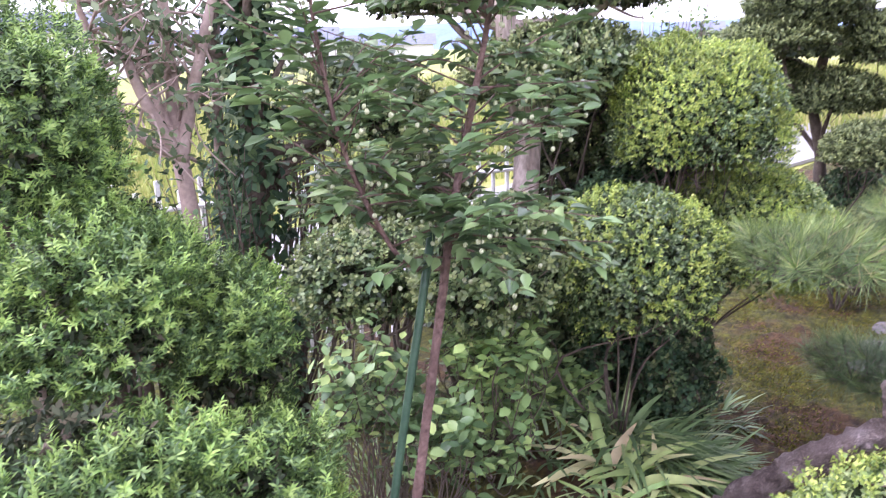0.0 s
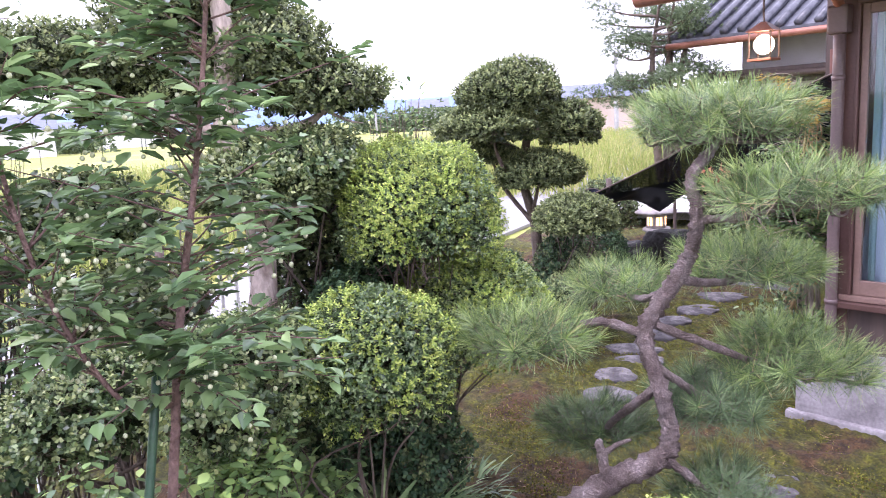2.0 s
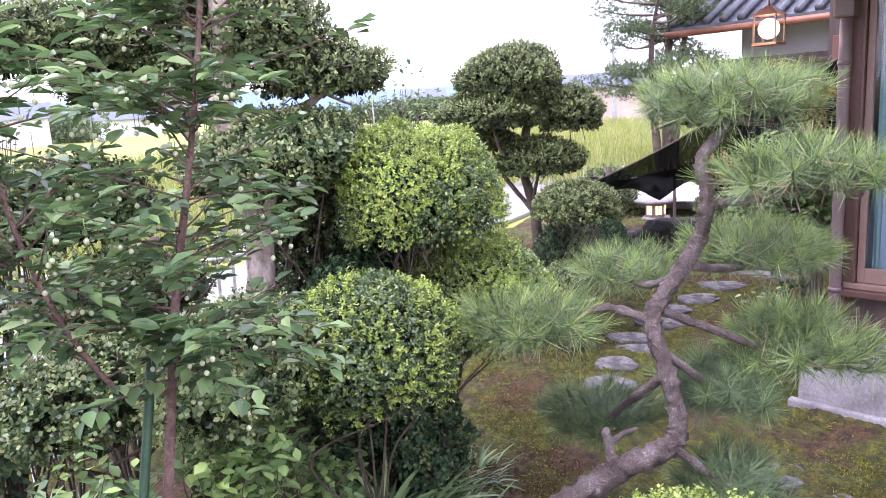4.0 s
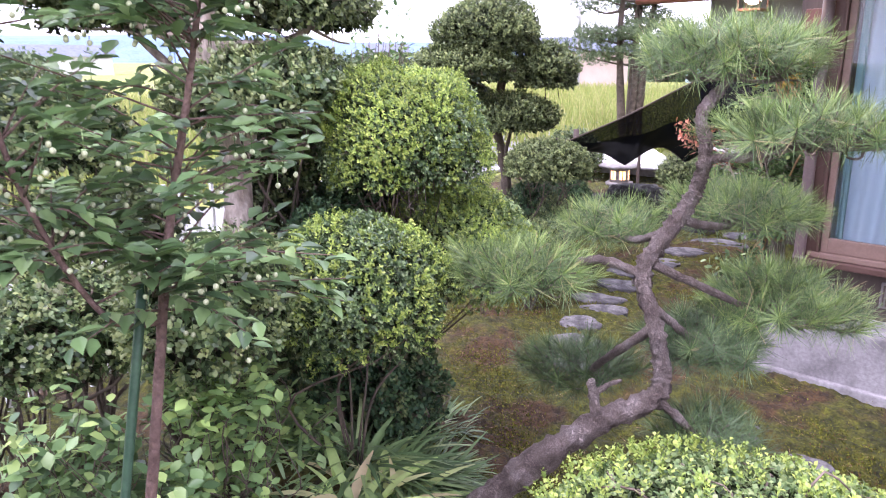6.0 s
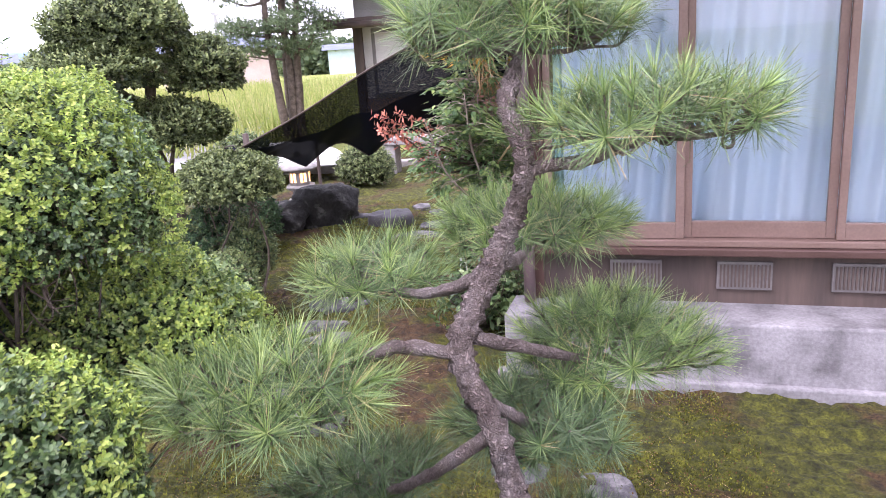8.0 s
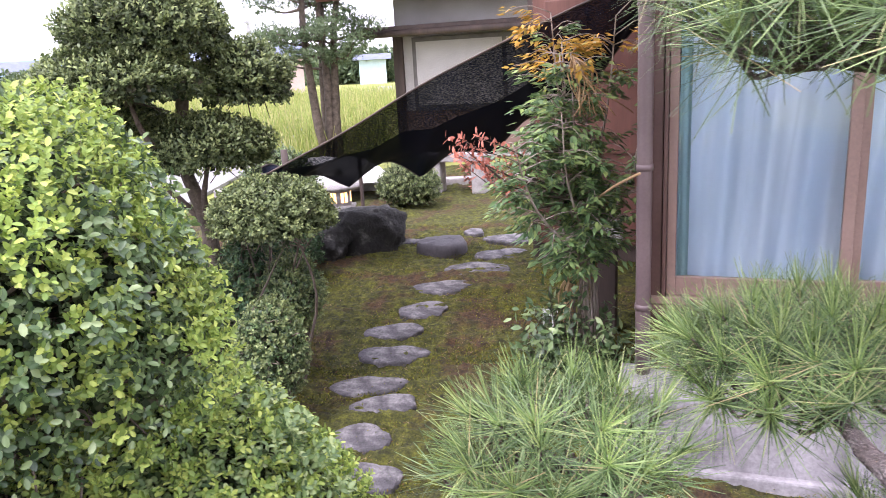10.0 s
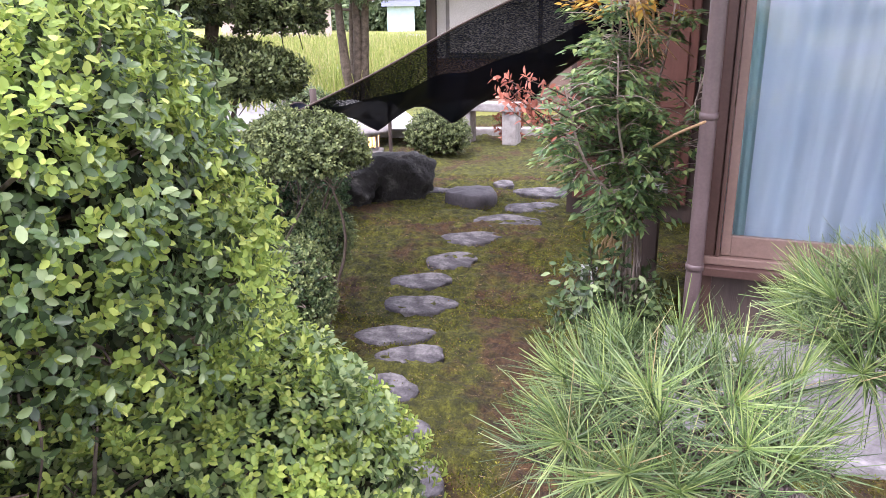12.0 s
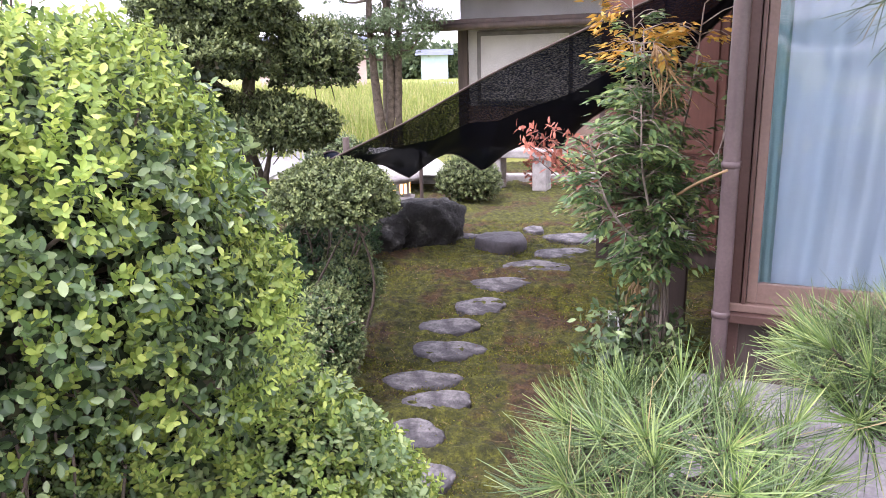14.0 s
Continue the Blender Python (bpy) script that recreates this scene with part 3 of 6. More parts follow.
for i in range(7):
    u1 = -0.02 - 0.665 * i
    u0 = u1 - 0.665
    n0 = WALL + (0.0 if i % 2 == 0 else -0.03)
    w = part("sash_frame", boxed(u1 - 0.035, u1, n0 - 0.012, n0 + 0.018, 0.657, 2.16, bevel=0.003), M_BROWNLIGHT, house, "faded brown sliding sash")
    part("stile", boxed(u0, u0 + 0.04, n0 - 0.012, n0 + 0.0185, 0.657, 2.16, bevel=0.003), M_BROWNLIGHT, w)
    part("bottom_rail", boxed(u0 + 0.04, u1 - 0.035, n0 - 0.012, n0 + 0.017, 0.657, 0.735, bevel=0.003), M_BROWNLIGHT, w)
    part("top_rail", boxed(u0 + 0.04, u1 - 0.035, n0 - 0.012, n0 + 0.017, 2.11, 2.16, bevel=0.003), M_BROWNLIGHT, w)
    g = part("pane", boxed(u0 + 0.04, u1 - 0.035, n0 - 0.001, n0 + 0.003, 0.735, 2.11), M_GLASS, w)
    g.visible_shadow = False


def curtain(name, label, u0, u1, n0, z0, z1, mat, folds, depth, seed, lean=0.0):
    rng = np.random.default_rng(seed)
    us = np.linspace(u0, u1, int(abs(u1 - u0) * 130) + 12)
    zs = np.linspace(z0, z1, 22)
    U, Z = np.meshgrid(us, zs, indexing="ij")
    ph = rng.uniform(0, 6.28, 6)
    k = (z1 - Z) / (z1 - z0)
    wave = np.sin(U * folds + ph[0] + 1.6 * np.sin(U * folds * 0.23 + ph[1]) + 1.4 * k * np.sin(U * 5.3 + ph[5]))
    swell = 0.55 + 0.45 * np.sin(U * 4.1 + ph[2] + k * 1.5)
    N = n0 + depth * swell * (np.sign(wave) * np.abs(wave) ** 0.7 * (0.55 + 0.45 * k)) + 0.25 * depth * np.sin(U * folds * 2.7 + ph[2] + k * 2.2)
    N = N + 0.02 * k * np.sin(U * folds * 0.4 + ph[3] + k * 3)
    Z = Z + 0.012 * np.sin(U * 9 + ph[4]) * (k > 0.95)
    n, m = Z.shape
    i = np.arange(n * m).reshape(n, m)
    F = np.stack([i[:-1, :-1], i[1:, :-1], i[1:, 1:], i[:-1, 1:]], axis=-1).reshape(-1, 4)
    t = thing(name, label, "curtain", (4.74, 0.17, 0), 72, group="curtains behind the sashes")
    smooth(part("cloth", np_mesh(np.stack([U + lean * k, N, Z], -1).reshape(-1, 3), F), mat, t))


curtain("curtain", "pale blue curtain hanging in loose folds behind glass", -2.6, -0.11, WALL - 0.15, 0.645, 2.2, M_CURTAIN, 22, 0.055, 5, 0.12)
curtain("curtain", "pale blue curtain drawn across the farther sashes", -4.6, -2.62, WALL - 0.13, 0.645, 2.2, M_CURTAIN, 21, 0.055, 8, 0.08)
curtain("side_curtain", "teal curtain edge gathered at the window jamb", -0.10, -0.056, WALL - 0.095, 0.66, 2.2, M_LINING, 75, 0.014, 6)

# drainpipe, gutter and eave
pipe = thing("drainpipe", "brown round drainpipe with clips on the house corner", "pipe", (4.74, 0.17, 0), 72)
part("downpipe", joined([limb([(0.066, WALL + 0.075, 0.30, 0.030), (0.066, WALL + 0.075, 1.2, 0.030), (0.066, WALL + 0.075, 2.12, 0.030)], 8, 16, 0)]), M_PIPE, pipe)
for z in (0.62, 1.19, 1.80):
    part("pipe_clip", joined([limb([(0.066, WALL + 0.075, z - 0.012, 0.034), (0.066, WALL + 0.075, z + 0.012, 0.034)], 3, 16, 0)]), M_PIPE, pipe)
part("rain_head", boxed(0.018, 0.118, WALL + 0.032, WALL + 0.12, 2.02, 2.16, bevel=0.012), M_PIPE, pipe)
part("gutter_arm", joined([limb([(0.066, WALL + 0.075, 2.13, 0.026), (0.066, WALL + 0.15, 2.2, 0.026), (0.066, WALL + 0.40, 2.26, 0.026)], 8, 10, 0)]), M_COPPER, pipe)

eave = thing("eave_roof", "low tiled eave with a copper-brown gutter", "roof", (4.74, 0.17, 0), 72)
bm = bmesh.new()
vs = [bm.verts.new(v) for v in ((-6, 0.5, 2.36), (0.75, 0.5, 2.36), (0.75, -3.3, 3.5), (-6, -3.3, 3.5), (-6, 0.5, 2.30), (0.75, 0.5, 2.30), (0.75, -3.3, 3.44), (-6, -3.3, 3.44))]
for f in ((0, 1, 2, 3), (7, 6, 5, 4), (0, 4, 5, 1), (1, 5, 6, 2), (3, 2, 6, 7), (0, 3, 7, 4)):
    bm.faces.new([vs[i] for i in f])
part("eave_board", bm, M_DARKWOOD, eave)
part("gutter", joined([limb([(-6, 0.53, 2.27, 0.045), (-2, 0.53, 2.26, 0.045), (0.78, 0.53, 2.25, 0.045)], 6, 12, 0)]), M_COPPER, eave, "copper-brown half-round gutter")
for i in range(24):
    u = 0.72 - i * 0.28
    part("roll_tile", joined([limb([(u, 0.52, 2.39, 0.05), (u, -1.4, 2.965, 0.05), (u, -3.3, 3.53, 0.05)], 6, 8, 0)]), M_TILE, eave)

# hanging lamp at the eave's corner
lamp = thing("porch_lamp", "lit globe in a copper-brown frame hanging from the eave", "lamp", (5.086, 0.534, 2.009), 72)
bm = bmesh.new()
bmesh.ops.create_icosphere(bm, subdivisions=3, radius=0.054)
smooth(part("lamp_globe", bm, M_GLOWWHITE, lamp, "round glowing glass globe"))
for a in (-1, 1):
    for b in (-1, 1):
        part("lamp_post", boxed(a * 0.058 - 0.004, a * 0.058 + 0.004, b * 0.058 - 0.004, b * 0.058 + 0.004, -0.075, 0.07), M_DARKWOOD, lamp)
bm = bmesh.new()
bmesh.ops.create_cone(bm, cap_ends=True, segments=4, radius1=0.105, radius2=0.02, depth=0.05, matrix=pose(0, 0, 0.094, 0, 0, 45))
part("lamp_cap", bm, M_COPPER, lamp, "copper-brown cap")
part("lamp_base", boxed(-0.066, 0.066, -0.066, 0.066, -0.088, -0.074, bevel=0.003), M_COPPER, lamp)
part("hanger", joined([limb([(0, 0, 0.11, 0.005), (0, 0.01, 0.2, 0.005), (0, 0.0, 0.36, 0.007)], 5, 6, 0)]), M_DARKWOOD, lamp)
pl = bpy.data.lights.new("porch_lamp_light", "POINT")
pl.energy, pl.color, pl.shadow_soft_size = 1.5, (1.0, 0.75, 0.45), 0.06
plo = new("porch_lamp_light", pl)
plo.parent = lamp
plo.location = (0, 0.16, 0)

# entrance wall behind the corner
porch = thing("entrance_wall", "recessed wall with a red-brown panelled door", "wall", (4.74, 0.17, 0), 72)
part("wall_panel", boxed(0.2, 1.15, -3.3, -3.1, 0, 2.9), M_DARKWOOD, porch)
d = part("door", boxed(0.25, 1.1, -3.1, -3.05, 0.15, 2.1, bevel=0.006), M_DOOR, porch, "red-brown panelled door")
for k in range(2):
    for j in range(3):
        part("door_panel", boxed(0.31 + 0.38 * k, 0.63 + 0.38 * k, -3.05, -3.03, 0.25 + 0.62 * j, 0.78 + 0.62 * j, bevel=0.008), M_DOOR, d)

# ---- wing across the garden ----
wing = thing("house_wing", "plastered house wing under dark tiled roofs", "house", (4.74, 0.17, 0), 72)
part("wing_wall", boxed(-4, 5.2, -13.5, -10.3, -0.1, 3.0), M_PLASTER, wing)
part("corner_board", boxed(5.05, 5.23, -10.30, -10.22, 0, 2.2, bevel=0.01), M_DARKWOOD, wing)
part("lower_board", boxed(-4, 5.05, -10.297, -10.25, 0, 0.75), M_BROWNLIGHT, wing)
part("window_frame", boxed(1.4, 4.85, -10.297, -10.2, 0.75, 2.05, bevel=0.012), M_VENT, wing)
g = part("window_pane", boxed(1.5, 3.10, -10.2, -10.185, 0.85, 1.97), M_PLASTER, wing, "pale papered window")
part("window_pane", boxed(3.18, 4.77, -10.2, -10.185, 0.85, 1.97), M_PLASTER, wing)
part("pent_eave", boxed(-4, 5.7, -10.3, -9.55, 2.13, 2.24, bevel=0.015), M_DARKWOOD, wing, "dark pent eave")
part("pent_gutter", joined([limb([(-4, -9.5, 2.12, 0.06), (1, -9.5, 2.12, 0.06), (5.75, -9.5, 2.11, 0.06)], 5, 10, 0)]), M_DARKWOOD, wing)
bm = bmesh.new()
vs = [bm.verts.new(v) for v in ((-4, -9.1, 2.86), (6.0, -9.1, 2.86), (6.0, -12, 4.3), (-4, -12, 4.3), (-4, -9.1, 2.76), (6.0, -9.1, 2.76), (6.0, -12, 4.2), (-4, -12, 4.2))]
for f in ((0, 1, 2, 3), (7, 6, 5, 4), (0, 4, 5, 1), (1, 5, 6, 2), (3, 2, 6, 7), (0, 3, 7, 4)):
    bm.faces.new([vs[i] for i in f])
part("main_roof", bm, M_TILE, wing)
for i in range(30):
    u = 5.95 - i * 0.32
    part("roll_tile", joined([limb([(u, -9.08, 2.9, 0.07), (u, -10.5, 3.6, 0.07), (u, -12, 4.34, 0.07)], 5, 8, 0)]), M_TILE, wing)
part("wing_gutter", joined([limb([(-4, -9.02, 2.75, 0.06), (1, -9.02, 2.75, 0.06), (6.05, -9.02, 2.74, 0.06)], 5, 10, 0)]), M_COPPER, wing)


# ---- shade net ----
def shade_net():
    top = curve_points([(*(7.707, 2.386, 0.849), 0), (*(7.714, 1.746, 1.143), 0), (*(7.481, 1.188, 1.439), 0), (*(7.187, 0.808, 1.617), 0), (*(6.821, 0.202, 1.876), 0), (*(6.419, -0.186, 2.018), 0)], 90)[:, :3]
    low = curve_points([(*(7.705, 2.386, 0.840), 0), (*(8.282, 2.316, 0.760), 0), (*(8.728, 2.060, 0.645), 0), (*(8.610, 1.541, 0.770), 0), (*(8.341, 1.048, 0.822), 0), (*(8.048, 0.563, 1.001), 0), (*(7.505, 0.029, 1.327), 0), (*(6.910, -0.356, 1.754), 0)], 90)[:, :3]
    V = []
    for k in range(24):
        v = k / 23
        u = np.linspace(0, 1, 90)
        row = top * (1 - v) + low * v
        row[:, 2] -= 0.10 * np.sin(np.pi * v) * np.sin(np.pi * u) ** 0.5
        row[:, 2] += (0.13 * np.abs(np.sin(u * 3.14159 * 5.4 + 0.6)) - 0.12 * np.sin(np.pi * u)) * v**2
        row += 0.012 * np.sin(u * 40 + v * 9)[:, None] * np.array((0.4, 0.3, 1)) * v
        V.append(row)
    V = np.array(V)
    i = np.arange(24 * 90).reshape(24, 90)
    F = np.stack([i[:-1, :-1], i[1:, :-1], i[1:, 1:], i[:-1, 1:]], axis=-1).reshape(-1, 4)
    t = thing("shade_net", "black woven shade net slung from the house", "net", tuple(top[0]))
    smooth(part("cloth", np_mesh(V.reshape(-1, 3) - top[0], F[9 * 89:]), M_NET, t))
    smooth(part("sheer_band", np_mesh(V.reshape(-1, 3) - top[0], F[: 9 * 89]), M_NETSHEER, t, "thin see-through upper layer"))
    part("hem_cord", joined([shift(tube_arrays(top[::3], np.full(30, 0.008), 6), top[0])]), M_DARKWOOD, t)
    part("low_hem", joined([shift(tube_arrays(V[-1][::2], np.full(45, 0.006), 6), top[0])]), M_DARKWOOD, t)
    part("net_pole", joined([limb([(0, 0, -top[0][2] - 0.1, 0.018), (0, 0, -0.3, 0.018), (0.0, 0, 0.02, 0.018)], 5, 8, 0)]), M_DARKWOOD, t)
    p2 = np.array((9.456, 1.874, 0.538))
    part("net_pole", joined([shift(limb([(p2[0], p2[1], -0.1, 0.018), (p2[0], p2[1], 0.3, 0.018), (p2[0], p2[1], 0.75, 0.018)], 5, 8, 0), top[0])]), M_DARKWOOD, t)
    p3 = np.array((8.710, 2.441, 0.935))
    part("net_pole", joined([shift(limb([(p3[0], p3[1], -0.1, 0.03), (p3[0], p3[1], 0.5, 0.03), (p3[0], p3[1], p3[2], 0.03)], 5, 8, 0), top[0])]), M_DARKWOOD, t)


shade_net()


# ---- stones ----
def flat_stone(name, label, x, y, a, b, h, seed, mat=None, turn=0, group="stepping stones", lift=0.0):
    rng = np.random.default_rng(seed)
    t = thing(name, label, "stone", (x, y, rest(x, y) + lift), turn, group=group)
    n = 28
    th = np.linspace(0, 2 * np.pi, n, endpoint=False)
    r = 1 + 0.10 * np.sin(2 * th + rng.uniform(0, 6)) + 0.07 * np.sin(3 * th + rng.uniform(0, 6)) + 0.045 * np.sin(5 * th + rng.uniform(0, 6)) + rng.normal(0, 0.015, n)
    rings = []
    for s, z in ((0.97, -0.06), (1.0, 0.0), (1.0, h * 0.55), (0.96, h * 0.9), (0.88, h), (0.6, h * 1.06), (0.3, h * 1.1)):
        rings.append(np.stack([np.cos(th) * r * a * s, np.sin(th) * r * b * s, z + rng.normal(0, h * 0.05, n)], 1))
    V = np.concatenate(rings + [np.array([(0, 0, h * 1.1)])])
    F = [(k * n + j, k * n + (j + 1) % n, (k + 1) * n + (j + 1) % n, (k + 1) * n + j) for k in range(6) for j in range(n)]
    F += [(6 * n + j, 6 * n + (j + 1) % n, 6 * n + (j + 2) % n, 7 * n) for j in range(0, n, 2)]
    smooth(part("stone", np_mesh(V, np.array(F)), mat or M_STONE, t))
    return t


STONES = [
    (3.93, 0.35, 0.13, 0.11), (3.73, 0.06, 0.13, 0.10), (4.45, 1.26, 0.13, 0.15), (4.76, 1.34, 0.13, 0.15), (5.10, 1.39, 0.12, 0.15),
    (5.42, 1.31, 0.12, 0.16), (5.66, 1.42, 0.11, 0.19), (6.07, 1.32, 0.14, 0.19), (6.45, 1.34, 0.12, 0.20), (6.84, 1.17, 0.15, 0.18),
    (7.34, 1.05, 0.16, 0.21), (7.78, 0.78, 0.20, 0.25), (8.21, 0.55, 0.17, 0.22), (8.76, 0.42, 0.17, 0.25), (9.1, 0.77, 0.12, 0.10), (8.83, 1.40, 0.10, 0.12),
]
for i, (x, y, a, b) in enumerate(STONES):
    flat_stone("stepping_stone", "flat grey-purple stepping stone set in moss", x, y, a, b, 0.018, 40 + i, turn=random.uniform(-15, 15))
flat_stone("dark_stone", "low black wet stone beside the stepping path", 8.45, 1.06, 0.2, 0.24, 0.1, 71, M_DARKSTONE)


def boulder(name, label, at, size, seed, mat, rough=0.22):
    bm = bmesh.new()
    bmesh.ops.create_icosphere(bm, subdivisions=5, radius=1)
    off = Vector((seed * 3.1, seed * 1.7, seed))
    for v in bm.verts:
        d = v.co.normalized()
        k = 1 + rough * noise.fractal(d * 1.3 + off, 1.0, 2.0, 3) + 0.06 * noise.fractal(d * 5 + off, 0.9, 2.0, 4)
        q = Vector((max(-0.78, min(0.78, d.x)), max(-0.78, min(0.78, d.y)), max(-0.7, min(0.74, d.z)))) * 1.22
        v.co = Vector((q.x * size[0], q.y * size[1], q.z * size[2])) * k
    t = thing(name, label, "rock", at)
    smooth(part("rock", bm, mat, t))


boulder("boulder", "tall dark boulder with pale lichen beside the path", (8.75, 1.75, 0.1), (0.28, 0.33, 0.27), 2, M_ROCK)
boulder("boulder", "low dark boulder under clipped shrubs", (8.5, 2.25, 0.05), (0.3, 0.35, 0.22), 5, M_ROCK)


# ---- stone lantern ----
def stone_lantern(at):
    t = thing("stone_lantern", "grey granite garden lantern with a lit window", "lantern", at)
    def turned(rows, sides=6):
        V = np.concatenate([np.stack([np.cos(np.linspace(0, 2 * np.pi, sides, endpoint=False)) * r, np.sin(np.linspace(0, 2 * np.pi, sides, endpoint=False)) * r, np.full(sides, z)], 1) for r, z in rows])
        F = [(k * sides + j, k * sides + (j + 1) % sides, (k + 1) * sides + (j + 1) % sides, (k + 1) * sides + j) for k in range(len(rows) - 1) for j in range(sides)]
        return np_mesh(V, np.array(F))
    part("foot", turned([(0.001, 0), (0.2, 0), (0.2, 0.06), (0.12, 0.12), (0.001, 0.12)]), M_GRANITE, t)
    part("shaft", turned([(0.001, 0.1), (0.09, 0.1), (0.085, 0.2), (0.001, 0.2)], 12), M_GRANITE, t)
    part("platform", turned([(0.001, 0.18), (0.1, 0.18), (0.17, 0.22), (0.17, 0.25), (0.001, 0.25)]), M_GRANITE, t)
    part("fire_box", turned([(0.001, 0.245), (0.125, 0.245), (0.125, 0.42), (0.001, 0.42)]), M_GRANITE, t)
    for k in range(6):
        a = 60 * k + 30
        w = part("lit_window", boxed(0.1085, 0.1125, -0.035, 0.035, 0.285, 0.385), M_GLOW, t, "glowing amber window")
        w.matrix_local = pose(0, 0, 0, 0, 0, a)
        b = part("window_bar", boxed(0.1125, 0.117, -0.004, 0.004, 0.285, 0.385), M_DARKWOOD, w)
    part("roof", turned([(0.001, 0.42), (0.25, 0.425), (0.27, 0.455), (0.16, 0.50), (0.06, 0.55), (0.001, 0.555)]), M_GRANITE, t)
    part("finial", turned([(0.001, 0.55), (0.04, 0.55), (0.05, 0.58), (0.03, 0.615), (0.001, 0.64)], 12), M_GRANITE, t)


stone_lantern((9.6, 2.12, 0.0))


# ---- clipped shrubs ----
BOX = (M_BOX, M_BOXNEW, M_DARKBARK)
DARK = (M_DARKBOX, M_BOX, M_DARKBARK)
clipped_bush("boxwood_ball", "clipped round boxwood with yellow-green young shoots", (2.88, 1.49, 1.355), (0.285, 0.285, 0.285), 0.0120, 6000, 101, BOX, (2.80, 1.55, rest(2.80, 1.55)), 0.84, 5, 0.34, 0.12, -0.40, group="clipped boxwood", width=0.58, stems=9, round_leaf=True)
clipped_bush("boxwood_ball", "low broad boxwood mound with light young tips", (3.03, 1.37, 0.975), (0.26, 0.32, 0.245), 0.0130, 6000, 102, (M_BOXMID, M_BOXNEW, M_DARKBARK), (2.86, 1.55, rest(2.86, 1.55)), 0.62, 5, 0.34, 0.10, bottom=-0.8, trunk=0.006, group="clipped boxwood", width=0.58, round_leaf=True)
clipped_bush("boxwood_ball", "clipped round boxwood above lily leaves", (2.30, 1.33, 1.02), (0.235, 0.235, 0.22), 0.0128, 5400, 103, BOX, (2.34, 1.40, rest(2.34, 1.4)), 0.30, 6, 0.35, 0.11, bottom=-0.75, trunk=0.005, group="clipped boxwood", width=0.56, round_leaf=True)
clipped_bush("boxwood_ball", "small clipped boxwood ball at the path", (5.25, 1.79, 0.38), (0.16, 0.16, 0.24), 0.018, 2000, 104, (M_BOX, M_CLOUD, M_DARKBARK), (5.25, 1.79, 0), 0.4, 6, bottom=-0.95, group="clipped boxwood")
clipped_bush("azalea_mound", "small rounded azalea beside the stepping stones", (5.75, 1.78, 0.50), (0.19, 0.16, 0.20), 0.019, 1800, 105, (M_BOX, M_CLOUD, M_DARKBARK), (5.75, 1.80, 0), 0.4, 6, bottom=-0.95, group="azaleas")
clipped_bush("azalea_mound", "broad clipped azalea with dark bare underside", (5.639, 1.814, 0.929), (0.30, 0.30, 0.20), 0.022, 2400, 106, (M_DARKBOX, M_CLOUD, M_DARKBARK), (5.6, 1.83, rest(5.6, 1.8)), 0.35, 6, bottom=-0.3, group="azaleas")
clipped_bush("azalea_mound", "green azalea mound at the back of the moss", (10.665, 1.477, 0.228), (0.34, 0.36, 0.28), 0.03, 1600, 107, (M_DARKBOX, M_CLOUD, M_DARKBARK), (10.6, 1.45, 0), 0.3, 6, group="azaleas")
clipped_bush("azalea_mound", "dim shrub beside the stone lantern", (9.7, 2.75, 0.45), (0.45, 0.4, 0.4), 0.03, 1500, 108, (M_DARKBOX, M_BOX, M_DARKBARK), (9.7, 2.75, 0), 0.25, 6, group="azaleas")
clipped_bush("azalea_hedge", "low flat-topped azalea hedge beside the start", (1.676, 0.252, 0.889), (0.32, 0.36, 0.10), 0.013, 4600, 109, (M_BOXMID, M_BOXNEW, M_DARKBARK), (1.85, 0.25, rest(1.85, 0.25)), 0.3, 6, bottom=-0.5, group="azaleas")
clipped_bush("camellia_mound", "rounded evergreen mound behind the storax tree", (2.674, 1.904, 1.582), (0.30, 0.28, 0.13), 0.022, 2200, 110, (M_BOX, M_CLOUD, M_DARKBARK), (2.65, 1.95, rest(2.65, 1.95)), 0.35, 6, group="evergreens")
clipped_bush("camellia_mound", "dense round evergreen beside the fence", (2.304, 2.579, 1.409), (0.26, 0.26, 0.19), 0.024, 2000, 111, (M_BOX, M_CLOUD, M_DARKBARK), (2.3, 2.6, rest(2.3, 2.6)), 0.3, 6, group="evergreens")
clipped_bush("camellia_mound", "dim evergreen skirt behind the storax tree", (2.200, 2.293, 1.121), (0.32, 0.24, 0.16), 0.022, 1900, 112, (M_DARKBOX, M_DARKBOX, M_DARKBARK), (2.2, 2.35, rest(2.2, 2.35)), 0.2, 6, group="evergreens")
clipped_bush("ground_shrub", "low leafy shrub in the fence border", (1.825, 1.949, 0.964), (0.28, 0.2, 0.16), 0.02, 1500, 113, (M_BOX, M_CLOUD, M_DARKBARK), (1.95, 1.9, rest(1.95, 1.9)), 0.3, 6, group="evergreens")
clipped_bush("ground_shrub", "low leafy shrub between storax and boxwood", (1.975, 1.565, 1.027), (0.26, 0.2, 0.2), 0.022, 1500, 114, (M_BOX, M_CLOUD, M_DARKBARK), (2.05, 1.7, rest(2.05, 1.7)), 0.3, 6, group="evergreens")


